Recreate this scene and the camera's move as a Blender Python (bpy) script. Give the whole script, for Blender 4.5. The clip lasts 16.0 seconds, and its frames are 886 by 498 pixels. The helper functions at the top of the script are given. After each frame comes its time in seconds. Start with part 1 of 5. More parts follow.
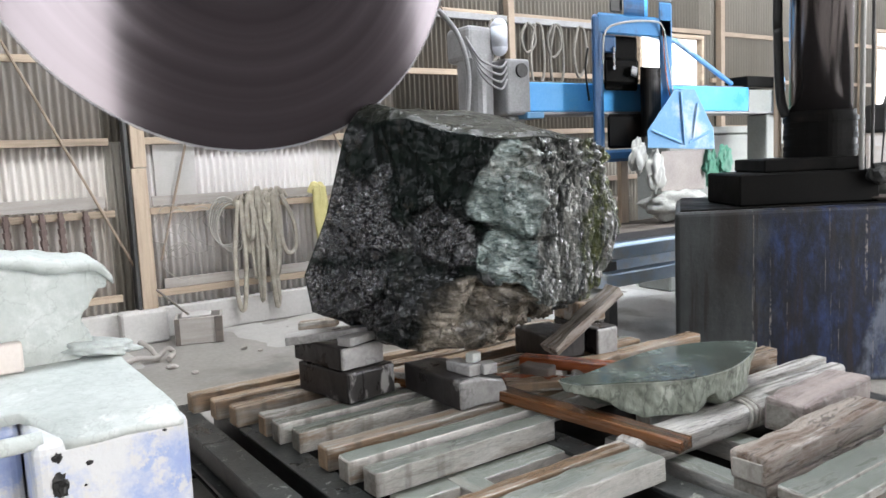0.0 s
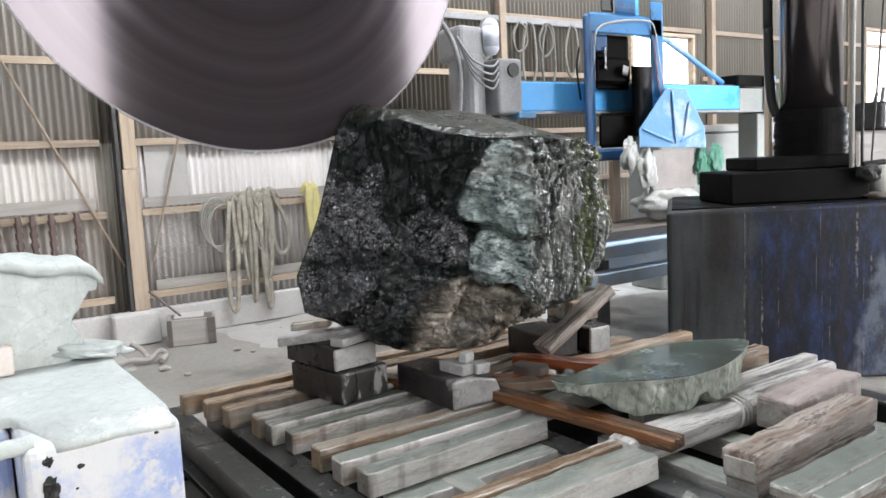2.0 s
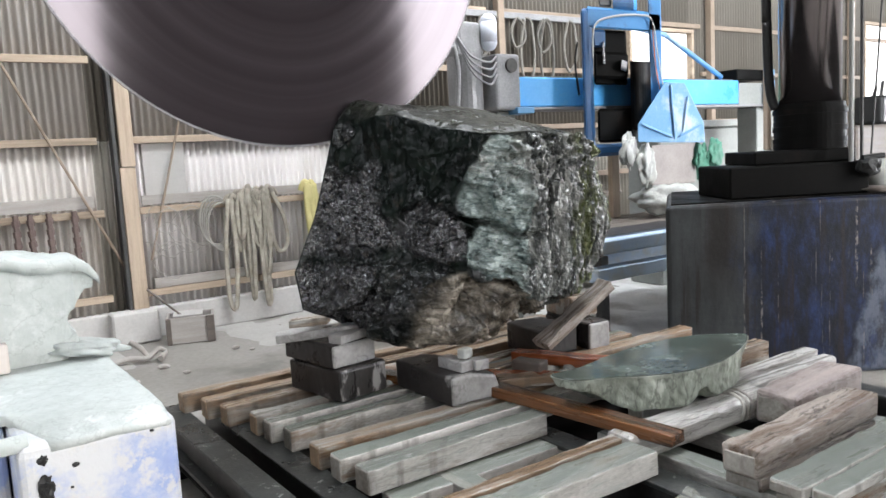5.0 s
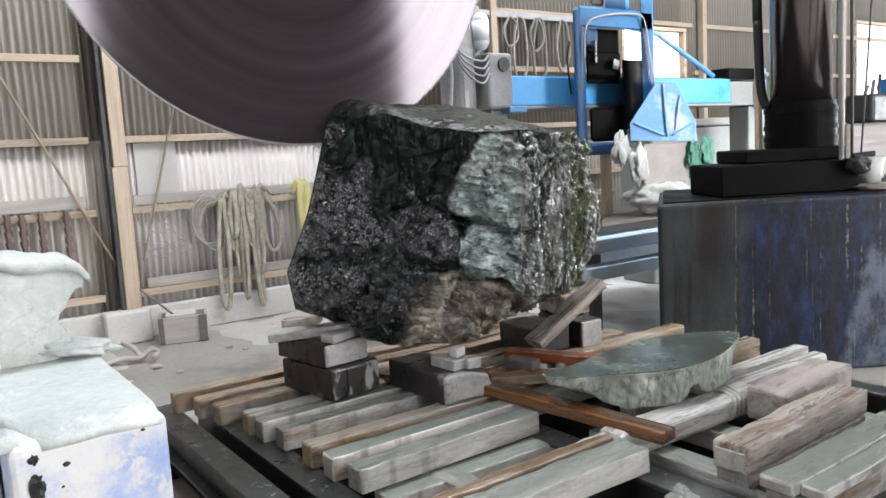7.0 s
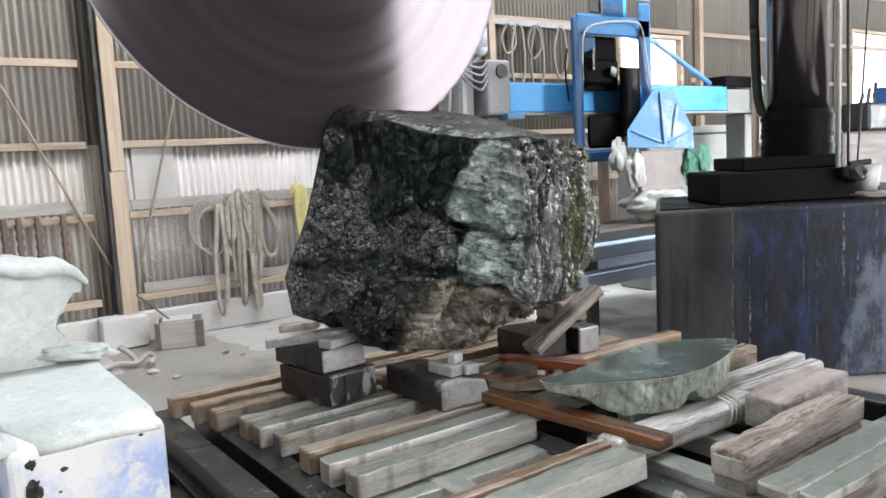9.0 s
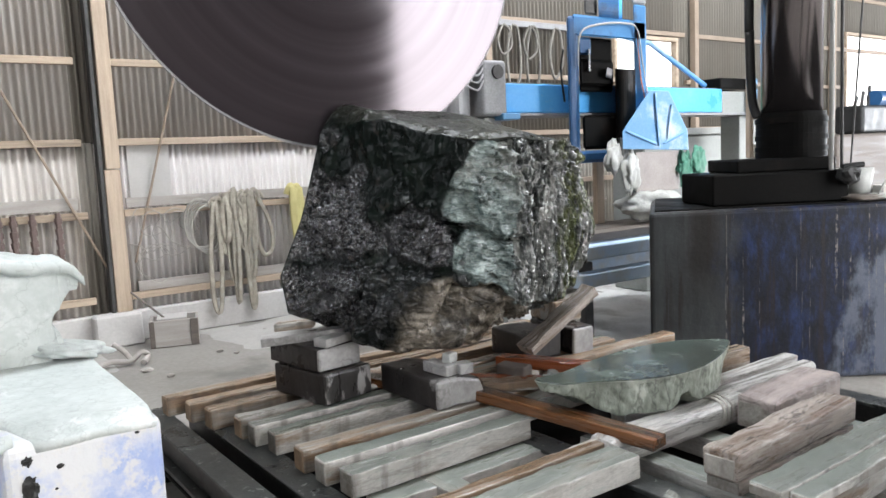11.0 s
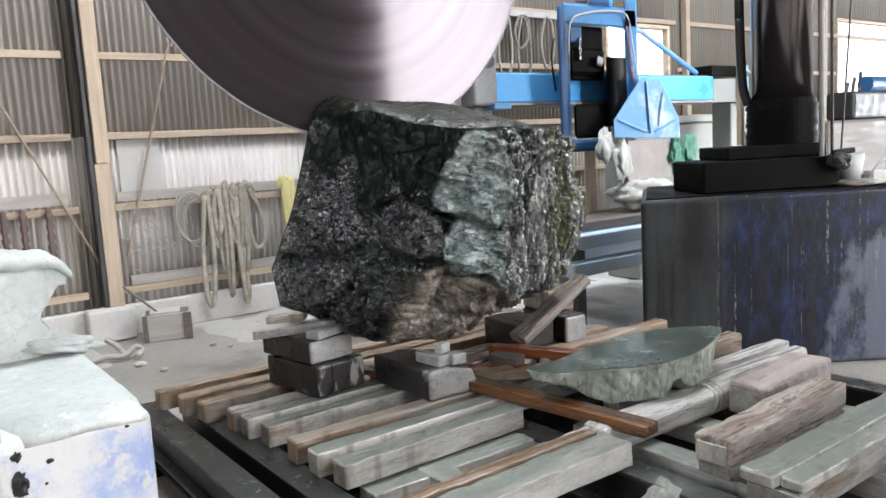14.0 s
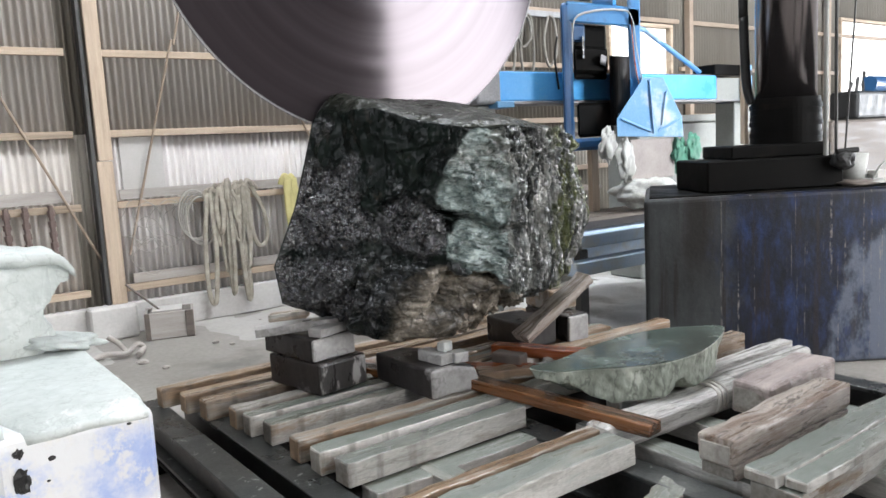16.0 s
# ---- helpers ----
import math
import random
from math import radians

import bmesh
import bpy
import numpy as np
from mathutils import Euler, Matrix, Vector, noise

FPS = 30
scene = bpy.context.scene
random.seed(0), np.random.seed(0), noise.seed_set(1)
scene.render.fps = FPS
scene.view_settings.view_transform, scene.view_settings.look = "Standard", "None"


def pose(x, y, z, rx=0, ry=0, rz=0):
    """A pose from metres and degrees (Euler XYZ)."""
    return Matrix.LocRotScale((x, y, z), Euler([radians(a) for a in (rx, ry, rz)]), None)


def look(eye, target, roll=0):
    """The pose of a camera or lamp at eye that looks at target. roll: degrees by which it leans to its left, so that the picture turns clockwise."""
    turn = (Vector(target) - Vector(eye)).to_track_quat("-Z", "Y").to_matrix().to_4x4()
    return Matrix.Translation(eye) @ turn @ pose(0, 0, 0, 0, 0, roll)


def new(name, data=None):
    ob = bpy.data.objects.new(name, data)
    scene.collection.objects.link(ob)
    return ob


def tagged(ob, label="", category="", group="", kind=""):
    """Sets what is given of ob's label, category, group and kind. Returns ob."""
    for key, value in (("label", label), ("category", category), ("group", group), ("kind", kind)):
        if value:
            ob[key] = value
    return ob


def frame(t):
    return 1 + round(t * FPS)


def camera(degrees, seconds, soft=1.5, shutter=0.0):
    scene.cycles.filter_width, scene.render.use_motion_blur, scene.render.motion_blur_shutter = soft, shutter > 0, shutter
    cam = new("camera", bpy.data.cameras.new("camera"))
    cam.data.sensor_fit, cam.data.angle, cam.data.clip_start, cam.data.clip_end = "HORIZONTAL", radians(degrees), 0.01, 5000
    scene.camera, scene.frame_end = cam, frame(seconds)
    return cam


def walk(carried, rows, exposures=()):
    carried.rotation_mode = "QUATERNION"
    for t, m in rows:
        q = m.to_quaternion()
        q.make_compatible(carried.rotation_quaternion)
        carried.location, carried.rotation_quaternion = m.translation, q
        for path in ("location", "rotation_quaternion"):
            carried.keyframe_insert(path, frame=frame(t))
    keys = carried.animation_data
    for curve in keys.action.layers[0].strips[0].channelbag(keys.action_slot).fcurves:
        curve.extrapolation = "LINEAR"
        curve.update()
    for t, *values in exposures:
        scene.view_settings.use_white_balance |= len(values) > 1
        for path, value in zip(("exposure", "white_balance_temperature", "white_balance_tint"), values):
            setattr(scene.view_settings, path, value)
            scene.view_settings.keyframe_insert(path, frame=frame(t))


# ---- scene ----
# The hall's long wall runs along x, north (+y) is the wall with the slings.
# ---- camera ----
cam = camera(60, 16.0, soft=1.6, shutter=0.5)
PATH = [
    (0.0, look((-0.0000, -0.0000, 1.7000), (2.2217, 3.2938, 1.2368), -2.600)),
    (0.5, look((-0.0006, 0.0030, 1.6976), (2.2281, 3.2920, 1.2339), -2.423)),
    (1.0, look((0.0019, -0.0019, 1.6962), (2.2415, 3.2790, 1.2276), -2.471)),
    (1.5, look((0.0022, -0.0028, 1.6992), (2.2494, 3.2729, 1.2305), -2.668)),
    (2.0, look((0.0036, -0.0031, 1.7030), (2.2542, 3.2704, 1.2356), -2.854)),
    (2.5, look((0.0053, -0.0054, 1.6980), (2.2565, 3.2662, 1.2195), -2.747)),
    (3.0, look((0.0087, -0.0075, 1.6954), (2.2628, 3.2616, 1.2138), -2.709)),
    (3.5, look((0.0146, 0.0045, 1.6888), (2.2686, 3.2730, 1.2030), -2.775)),
    (4.0, look((0.0168, 0.0096, 1.6907), (2.2597, 3.2853, 1.2021), -2.947)),
    (6.5, look((0.0224, -0.0065, 1.6979), (2.2883, 3.2552, 1.2219), -3.509)),
    (7.0, look((0.0231, -0.0066, 1.6944), (2.2973, 3.2474, 1.2050), -3.275)),
    (7.5, look((0.0235, -0.0088, 1.6921), (2.3031, 3.2405, 1.1970), -3.124)),
    (8.0, look((0.0225, -0.0060, 1.6924), (2.3076, 3.2396, 1.1978), -3.032)),
    (8.5, look((0.0187, -0.0051, 1.6957), (2.3107, 3.2391, 1.2249), -3.110)),
    (9.0, look((0.0153, -0.0046, 1.6948), (2.3077, 3.2410, 1.2358), -3.014)),
    (11.5, look((0.0042, -0.0149, 1.6968), (2.3216, 3.2119, 1.2303), -2.608)),
    (12.0, look((0.0101, -0.0152, 1.6924), (2.3297, 3.2090, 1.2183), -2.746)),
    (12.5, look((0.0184, -0.0160, 1.6912), (2.3390, 3.2068, 1.2127), -3.054)),
    (13.0, look((0.0242, -0.0155, 1.6918), (2.3532, 3.1974, 1.1886), -3.161)),
    (13.5, look((0.0242, -0.0186, 1.6914), (2.3518, 3.1934, 1.1759), -3.202)),
    (14.0, look((0.0200, -0.0201, 1.6927), (2.3525, 3.1892, 1.1829), -3.275)),
    (14.5, look((0.0196, -0.0115, 1.6882), (2.3716, 3.1826, 1.1725), -2.870)),
    (15.0, look((0.0230, -0.0118, 1.6850), (2.3645, 3.1884, 1.1603), -2.901)),
    (15.5, look((0.0230, -0.0107, 1.6902), (2.3479, 3.2011, 1.1617), -3.131)),
    (16.0, look((0.0208, -0.0102, 1.6889), (2.3449, 3.2043, 1.1739), -3.120)),
]

walk(cam, PATH)

# ---- light ----
world = bpy.data.worlds.new("sky")
scene.world = world
world.use_nodes = True
wn = world.node_tree
sky = wn.nodes.new("ShaderNodeTexSky")
sky.sky_type, sky.sun_disc = "NISHITA", False
sky.sun_elevation, sky.sun_rotation = radians(38), radians(160)
sky.dust_density, sky.air_density = 4.0, 1.2
wn.links.new(sky.outputs[0], wn.nodes["Background"].inputs[0])
wn.nodes["Background"].inputs[1].default_value = 0.15
sun_data = bpy.data.lights.new("sun", "SUN")
sun_data.energy, sun_data.angle, sun_data.color = 0.8, radians(15), (1.0, 0.97, 0.93)
sun = new("sun", sun_data)
sun.matrix_world = look((0, 0, 30), (4, 22, 10))
scene.view_settings.exposure = 0.37


def area_light(name, x, y, z, w, h, target, watts, colour=(0.905, 0.945, 1.0)):
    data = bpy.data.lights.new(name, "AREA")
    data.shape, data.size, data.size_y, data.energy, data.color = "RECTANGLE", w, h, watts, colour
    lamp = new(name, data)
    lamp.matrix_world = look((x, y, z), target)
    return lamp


SOUTH, NORTH, WEST, EAST, EAVES = -7.0, 8.2, -4.5, 17.0, 8.6
area_light("doorway_daylight", 2.15, SOUTH + 0.25, 4.1, 1.8, 7.8, (2.15, 5, 4.1), 440)
area_light("doorway_daylight", 8.0, SOUTH + 0.25, 4.2, 10.0, 8.0, (8.0, 5, 4.2), 3400)
# Added overhead fill light; the roof has no opening here.
area_light("skylight_daylight", 2.8, 4.2, EAVES - 0.05, 8.4, 1.6, (2.8, 4.2, 0), 700)
area_light("west_window_daylight", WEST + 0.1, 1.6, 3.2, 2.4, 1.3, (5.0, 1.2, 1.8), 95)
# Second added overhead fill, over the floor behind the boulder.
area_light("skylight_daylight", 6.4, 4.4, EAVES - 0.05, 4.6, 1.6, (6.4, 4.4, 0), 380)
area_light("east_door_daylight", 22.85, 2.6, 1.9, 5.4, 3.4, (5.0, 3.6, 1.0), 1300)

# ---- materials ----


def ramp(nodes, links, source, stops):
    node = nodes.new("ShaderNodeValToRGB")
    while len(node.color_ramp.elements) < len(stops):
        node.color_ramp.elements.new(0.5)
    for e, (at, c) in zip(node.color_ramp.elements, stops):
        e.position, e.color = at, (*c, 1) if len(c) == 3 else (c[0], c[0], c[0], 1)
    links.new(source, node.inputs[0])
    return node.outputs[0]


def material(name, dark, light, scale=6.0, stretch=(1, 1, 1), rough=(0.5, 0.8), metal=0.0, bump=0.3, fine=60.0,
             stain=None, stain_scale=1.5, stain_at=(0.55, 0.7), vary=0.0, coat=0.0, bump_depth=0.01, grain=0.35, space="Object", cracks=None, crack_scale=5.0, gloss=0.5, crack_depth=0.5, splash=None, splash_scale=4.0, splash_at=(0.56, 0.64), grime=None, drips=None, drips_at=(0.54, 0.64), drips_scale=(16, 16, 0.9), top_tint=None):
    """Two-scale surface: patches between dark and light, fine grain, an optional stain, roughness that follows the patches."""
    m = bpy.data.materials.new(name)
    m.use_nodes = True
    nodes, links = m.node_tree.nodes, m.node_tree.links
    bsdf = nodes["Principled BSDF"]
    tex = nodes.new("ShaderNodeTexCoord")
    mapping = nodes.new("ShaderNodeMapping")
    mapping.inputs["Scale"].default_value = stretch
    links.new(tex.outputs[space], mapping.inputs[0])
    info = nodes.new("ShaderNodeObjectInfo")
    shift = nodes.new("ShaderNodeVectorMath")
    shift.operation = "MULTIPLY_ADD"
    links.new(info.outputs["Random"], shift.inputs[0])
    shift.inputs[1].default_value = (37.0, 19.0, 11.0)
    links.new(mapping.outputs[0], shift.inputs[2])
    vec = shift.outputs[0]

    def noise_tex(sc, detail, rough_=0.6):
        n = nodes.new("ShaderNodeTexNoise")
        n.inputs["Scale"].default_value, n.inputs["Detail"].default_value, n.inputs["Roughness"].default_value = sc, detail, rough_
        links.new(vec, n.inputs["Vector"])
        return n.outputs["Fac"]

    big, small = noise_tex(scale, 6), noise_tex(fine, 4)
    blend = nodes.new("ShaderNodeMix")
    blend.inputs[0].default_value = grain
    links.new(big, blend.inputs[2])
    links.new(small, blend.inputs[3])
    colour = ramp(nodes, links, blend.outputs[0], [(0.32, dark), (0.68, light)])
    if stain:
        mask = ramp(nodes, links, noise_tex(stain_scale, 8, 0.65), [(stain_at[0], (0,)), (stain_at[1], (1,))])
        over = nodes.new("ShaderNodeMix")
        over.data_type = "RGBA"
        links.new(mask, over.inputs[0])
        links.new(colour, over.inputs[6])
        over.inputs[7].default_value = (*stain, 1)
        colour = over.outputs[2]
    if splash:
        mask = ramp(nodes, links, noise_tex(splash_scale, 9, 0.72), [(splash_at[0], (0,)), (splash_at[1], (0.85,))])
        over = nodes.new("ShaderNodeMix")
        over.data_type = "RGBA"
        links.new(mask, over.inputs[0])
        links.new(colour, over.inputs[6])
        over.inputs[7].default_value = (*splash, 1)
        colour = over.outputs[2]
    if drips:
        runs = nodes.new("ShaderNodeMapping")
        runs.inputs["Scale"].default_value = drips_scale
        links.new(tex.outputs["Object"], runs.inputs[0])
        lines = nodes.new("ShaderNodeTexNoise")
        lines.inputs["Scale"].default_value, lines.inputs["Detail"].default_value = 1.0, 5
        links.new(runs.outputs[0], lines.inputs["Vector"])
        mask = ramp(nodes, links, lines.outputs["Fac"], [(drips_at[0], (0,)), (drips_at[1], (0.55,))])
        over = nodes.new("ShaderNodeMix")
        over.data_type = "RGBA"
        links.new(mask, over.inputs[0])
        links.new(colour, over.inputs[6])
        over.inputs[7].default_value = (*drips, 1)
        colour = over.outputs[2]
    # Mixes a tint over upward-facing faces, in noise patches.
    if top_tint:
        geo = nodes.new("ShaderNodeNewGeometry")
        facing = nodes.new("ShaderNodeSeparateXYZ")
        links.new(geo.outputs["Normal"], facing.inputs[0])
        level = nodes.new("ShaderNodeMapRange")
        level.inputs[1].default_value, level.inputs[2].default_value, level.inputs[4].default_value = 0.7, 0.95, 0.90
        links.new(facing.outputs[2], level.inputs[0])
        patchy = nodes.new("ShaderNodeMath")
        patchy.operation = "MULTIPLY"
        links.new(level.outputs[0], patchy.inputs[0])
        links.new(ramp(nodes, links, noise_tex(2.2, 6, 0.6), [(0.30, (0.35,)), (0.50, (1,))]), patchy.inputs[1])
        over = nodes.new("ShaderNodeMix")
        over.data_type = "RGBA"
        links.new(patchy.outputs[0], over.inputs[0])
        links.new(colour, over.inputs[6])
        over.inputs[7].default_value = (*top_tint, 1)
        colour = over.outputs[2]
    if grime:
        shade, lo, hi = grime
        sep = nodes.new("ShaderNodeSeparateXYZ")
        links.new(tex.outputs["Object"], sep.inputs[0])
        add = nodes.new("ShaderNodeMath")
        add.operation = "MULTIPLY_ADD"
        links.new(noise_tex(1.6, 6, 0.65), add.inputs[0])
        add.inputs[1].default_value = 0.9
        links.new(sep.outputs[0], add.inputs[2])
        mask = nodes.new("ShaderNodeMapRange")
        mask.inputs[1].default_value, mask.inputs[2].default_value = lo + 0.45, hi + 0.45
        mask.inputs[3].default_value, mask.inputs[4].default_value = 0.92, 0.0
        links.new(add.outputs[0], mask.inputs[0])
        over = nodes.new("ShaderNodeMix")
        over.data_type = "RGBA"
        links.new(mask.outputs[0], over.inputs[0])
        links.new(colour, over.inputs[6])
        over.inputs[7].default_value = (*shade, 1)
        colour = over.outputs[2]
    if cracks:
        line = ramp(nodes, links, noise_tex(crack_scale, 5, 0.55), [(0.484, (0,)), (0.499, (crack_depth,)), (0.501, (crack_depth,)), (0.516, (0,))])
        over = nodes.new("ShaderNodeMix")
        over.data_type = "RGBA"
        links.new(line, over.inputs[0])
        links.new(colour, over.inputs[6])
        over.inputs[7].default_value = (*cracks, 1)
        colour = over.outputs[2]
    if vary:
        hsv = nodes.new("ShaderNodeHueSaturation")
        scale_v = nodes.new("ShaderNodeMapRange")
        scale_v.inputs[3].default_value, scale_v.inputs[4].default_value = 1 - vary, 1 + vary
        links.new(info.outputs["Random"], scale_v.inputs[0])
        links.new(scale_v.outputs[0], hsv.inputs["Value"])
        links.new(colour, hsv.inputs["Color"])
        colour = hsv.outputs[0]
    links.new(colour, bsdf.inputs["Base Color"])
    r = nodes.new("ShaderNodeMapRange")
    r.inputs[1].default_value, r.inputs[2].default_value = 0.3, 0.7
    r.inputs[3].default_value, r.inputs[4].default_value = rough
    links.new(big, r.inputs[0])
    links.new(r.outputs[0], bsdf.inputs["Roughness"])
    bsdf.inputs["Specular IOR Level"].default_value = gloss
    bsdf.inputs["Metallic"].default_value = metal
    bsdf.inputs["Coat Weight"].default_value = coat
    bsdf.inputs["Coat Roughness"].default_value = 0.12
    if bump:
        b = nodes.new("ShaderNodeBump")
        b.inputs["Strength"].default_value, b.inputs["Distance"].default_value = bump, bump_depth
        links.new(blend.outputs[0], b.inputs["Height"])
        links.new(b.outputs[0], bsdf.inputs["Normal"])
    return m


CONCRETE = material("dusty_concrete", (0.165, 0.152, 0.136), (0.31, 0.292, 0.27), 0.9, rough=(0.45, 0.9), fine=25, stain=(0.14, 0.13, 0.118), stain_scale=0.7, stain_at=(0.54, 0.66), bump_depth=0.02)
KERB = material("limewashed_concrete", (0.44, 0.425, 0.405), (0.62, 0.60, 0.575), 2.0, rough=(0.7, 0.95), fine=30, stain=(0.40, 0.38, 0.355), stain_scale=2.0)
SHEET = material("white_sheet_iron", (0.50, 0.47, 0.45), (0.63, 0.60, 0.58), 1.2, stretch=(3, 3, 0.4), rough=(0.45, 0.7), bump=0.05, stain=(0.42, 0.38, 0.335), stain_scale=0.8)
# Sheet copy toned down to tan: weaker light up the wall, put into colour.
SHADE_TAN_SHEET = material("shade_tan_sheet_iron", (0.40, 0.365, 0.33), (0.56, 0.525, 0.485), 1.2, stretch=(3, 3, 0.4), rough=(0.45, 0.7), bump=0.05, stain=(0.34, 0.30, 0.26), stain_scale=0.8)
DARK_TAN_SHEET = material("dark_tan_sheet_iron", (0.15, 0.134, 0.110), (0.225, 0.205, 0.175), 0.9, stretch=(2, 2, 0.4), rough=(0.5, 0.75), bump=0.05, stain=(0.16, 0.135, 0.11), stain_scale=0.8)
# Chrome rod's bright reflection, put into a plain pale colour.
PALE_ROD = material("pale_chrome_glare", (0.40, 0.40, 0.385), (0.54, 0.54, 0.52), 3.0, rough=(0.25, 0.45), bump=0.05)
DARK_LINING = material("dark_boarded_lining", (0.05, 0.042, 0.040), (0.10, 0.085, 0.08), 1.2, bump=0.1)
MIRRORED_PANEL = material("red_brown_panel", (0.07, 0.046, 0.045), (0.13, 0.090, 0.088), 1.2, bump=0.1)
END_GRAIN = material("sawn_end_grain", (0.12, 0.108, 0.092), (0.40, 0.375, 0.335), 7.0, rough=(0.35, 0.7), fine=60, stain=(0.12, 0.095, 0.075), stain_scale=5.0, stain_at=(0.54, 0.64), vary=0.25, bump=0.7, drips=(0.13, 0.10, 0.075), drips_scale=(24, 24, 2))
END_TAN = material("sawn_tan_end_grain", (0.15, 0.10, 0.065), (0.38, 0.27, 0.175), 7.0, rough=(0.35, 0.7), fine=60, stain=(0.11, 0.075, 0.05), stain_scale=5.0, vary=0.25, bump=0.7, drips=(0.10, 0.07, 0.05), drips_scale=(24, 24, 2))
DUST = material("white_slurry_dust", (0.30, 0.285, 0.265), (0.44, 0.425, 0.405), 1.2, rough=(0.7, 0.95), fine=25, stain=(0.33, 0.31, 0.285), stain_scale=1.2, bump_depth=0.02)
WHITE_SLURRY = material("white_dried_slurry", (0.60, 0.595, 0.58), (0.80, 0.795, 0.78), 1.6, rough=(0.6, 0.9), fine=25, stain=(0.42, 0.405, 0.38), stain_scale=1.4, bump_depth=0.02)
LEDGE = material("weathered_board", (0.27, 0.245, 0.22), (0.44, 0.41, 0.38), 3.0, stretch=(0.6, 6, 6), bump=0.2)
BRACE = material("tan_brace", (0.22, 0.165, 0.12), (0.36, 0.285, 0.22), 3.0, bump=0.1)
PLYWOOD = material("grey_board", (0.40, 0.385, 0.365), (0.50, 0.485, 0.465), 2.0, bump=0.1)
PINE = material("pine_lumber", (0.30, 0.23, 0.165), (0.54, 0.435, 0.33), 3.0, stretch=(0.5, 8, 8), rough=(0.6, 0.85), bump=0.15, stain=(0.22, 0.17, 0.125), stain_scale=1.0, stain_at=(0.52, 0.66))
PINE_UP = material("pine_post", (0.33, 0.25, 0.18), (0.57, 0.465, 0.355), 3.0, stretch=(8, 8, 0.5), rough=(0.6, 0.85), bump=0.15, stain=(0.23, 0.175, 0.13), stain_scale=1.0, stain_at=(0.52, 0.66))
BROWN_WOOD = material("dark_stained_wood", (0.085, 0.07, 0.06), (0.18, 0.15, 0.13), 3.0, stretch=(0.6, 6, 6), bump=0.2)
TIMBER = material("slurry_coated_timber", (0.25, 0.238, 0.208), (0.80, 0.78, 0.735), 2.2, stretch=(0.7, 4, 4), rough=(0.08, 0.6), fine=55, stain=(0.21, 0.135, 0.08), stain_scale=1.3, stain_at=(0.55, 0.64), vary=0.16, bump=0.9, splash=(0.50, 0.52, 0.48), splash_scale=6.0, splash_at=(0.57, 0.64), drips=(0.12, 0.10, 0.08), drips_at=(0.60, 0.68), drips_scale=(9, 9, 0.9), coat=0.35, cracks=(0.06, 0.055, 0.045), crack_scale=2.6, crack_depth=0.28, top_tint=(0.120, 0.140, 0.118))
TIMBER_TAN = material("wet_tan_timber", (0.10, 0.064, 0.040), (0.38, 0.26, 0.165), 2.2, stretch=(0.5, 6, 6), coat=0.35, rough=(0.12, 0.6), fine=40, stain=(0.34, 0.33, 0.30), stain_scale=1.2, stain_at=(0.5, 0.62), vary=0.18, bump=0.6, cracks=(0.07, 0.06, 0.05), crack_scale=3.0, splash=(0.48, 0.47, 0.43), splash_scale=4.5, drips=(0.10, 0.08, 0.06), drips_at=(0.60, 0.68), drips_scale=(9, 9, 0.9))
TIMBER_PALE = material("weathered_pale_timber", (0.15, 0.108, 0.080), (0.66, 0.585, 0.52), 3.4, stretch=(0.6, 7, 7), coat=0.3, rough=(0.12, 0.6), fine=50, stain=(0.20, 0.14, 0.105), stain_scale=1.4, stain_at=(0.52, 0.64), bump=1.0, bump_depth=0.018, cracks=(0.04, 0.03, 0.025), crack_scale=2.2, crack_depth=0.9, splash=(0.60, 0.56, 0.53), splash_scale=3.0, splash_at=(0.58, 0.64))
BLACK_WOOD = material("wet_shade_black_wood", (0.014, 0.012, 0.012), (0.045, 0.040, 0.039), 4.0, rough=(0.18, 0.5), fine=35, stain=(0.36, 0.35, 0.34), stain_scale=3.2, stain_at=(0.6, 0.7), bump=0.4, gloss=0.25)
GREY_WOOD = material("wet_grey_end_grain", (0.19, 0.183, 0.176), (0.48, 0.468, 0.455), 5.0, rough=(0.25, 0.6), fine=45, stain=(0.10, 0.09, 0.09), stain_scale=4.0, stain_at=(0.6, 0.68), bump=0.5, cracks=(0.04, 0.035, 0.035), crack_scale=3.5, crack_depth=0.3)
RED_WOOD = material("wet_red_timber", (0.20, 0.045, 0.015), (0.44, 0.12, 0.035), 3.0, stretch=(0.4, 8, 8), rough=(0.12, 0.4), fine=40, stain=(0.10, 0.045, 0.025), stain_scale=2.0, bump=0.3, coat=0.4)
ORANGE_WOOD = material("wet_orange_plank", (0.035, 0.016, 0.009), (0.22, 0.085, 0.025), 3.0, stretch=(0.5, 7, 7), rough=(0.12, 0.4), fine=40, stain=(0.035, 0.020, 0.013), stain_scale=2.0, stain_at=(0.46, 0.54), bump=0.35, coat=0.4)
DARK_STEEL = material("oily_dark_steel", (0.035, 0.035, 0.036), (0.10, 0.098, 0.095), 3.0, rough=(0.3, 0.6), metal=0.6, fine=40, stain=(0.20, 0.20, 0.19), stain_scale=2.0, stain_at=(0.6, 0.75))
BLACK_STEEL = material("black_greased_steel", (0.003, 0.003, 0.003), (0.007, 0.0065, 0.006), 4.0, rough=(0.4, 0.7), metal=0.0, fine=50, stain=(0.016, 0.012, 0.010), stain_scale=2.5, gloss=0.05)
CYLINDER = material("polished_dark_cylinder", (0.20, 0.18, 0.182), (0.30, 0.27, 0.272), 2.0, stretch=(3, 3, 0.25), rough=(0.12, 0.20), metal=0.95, bump=0)
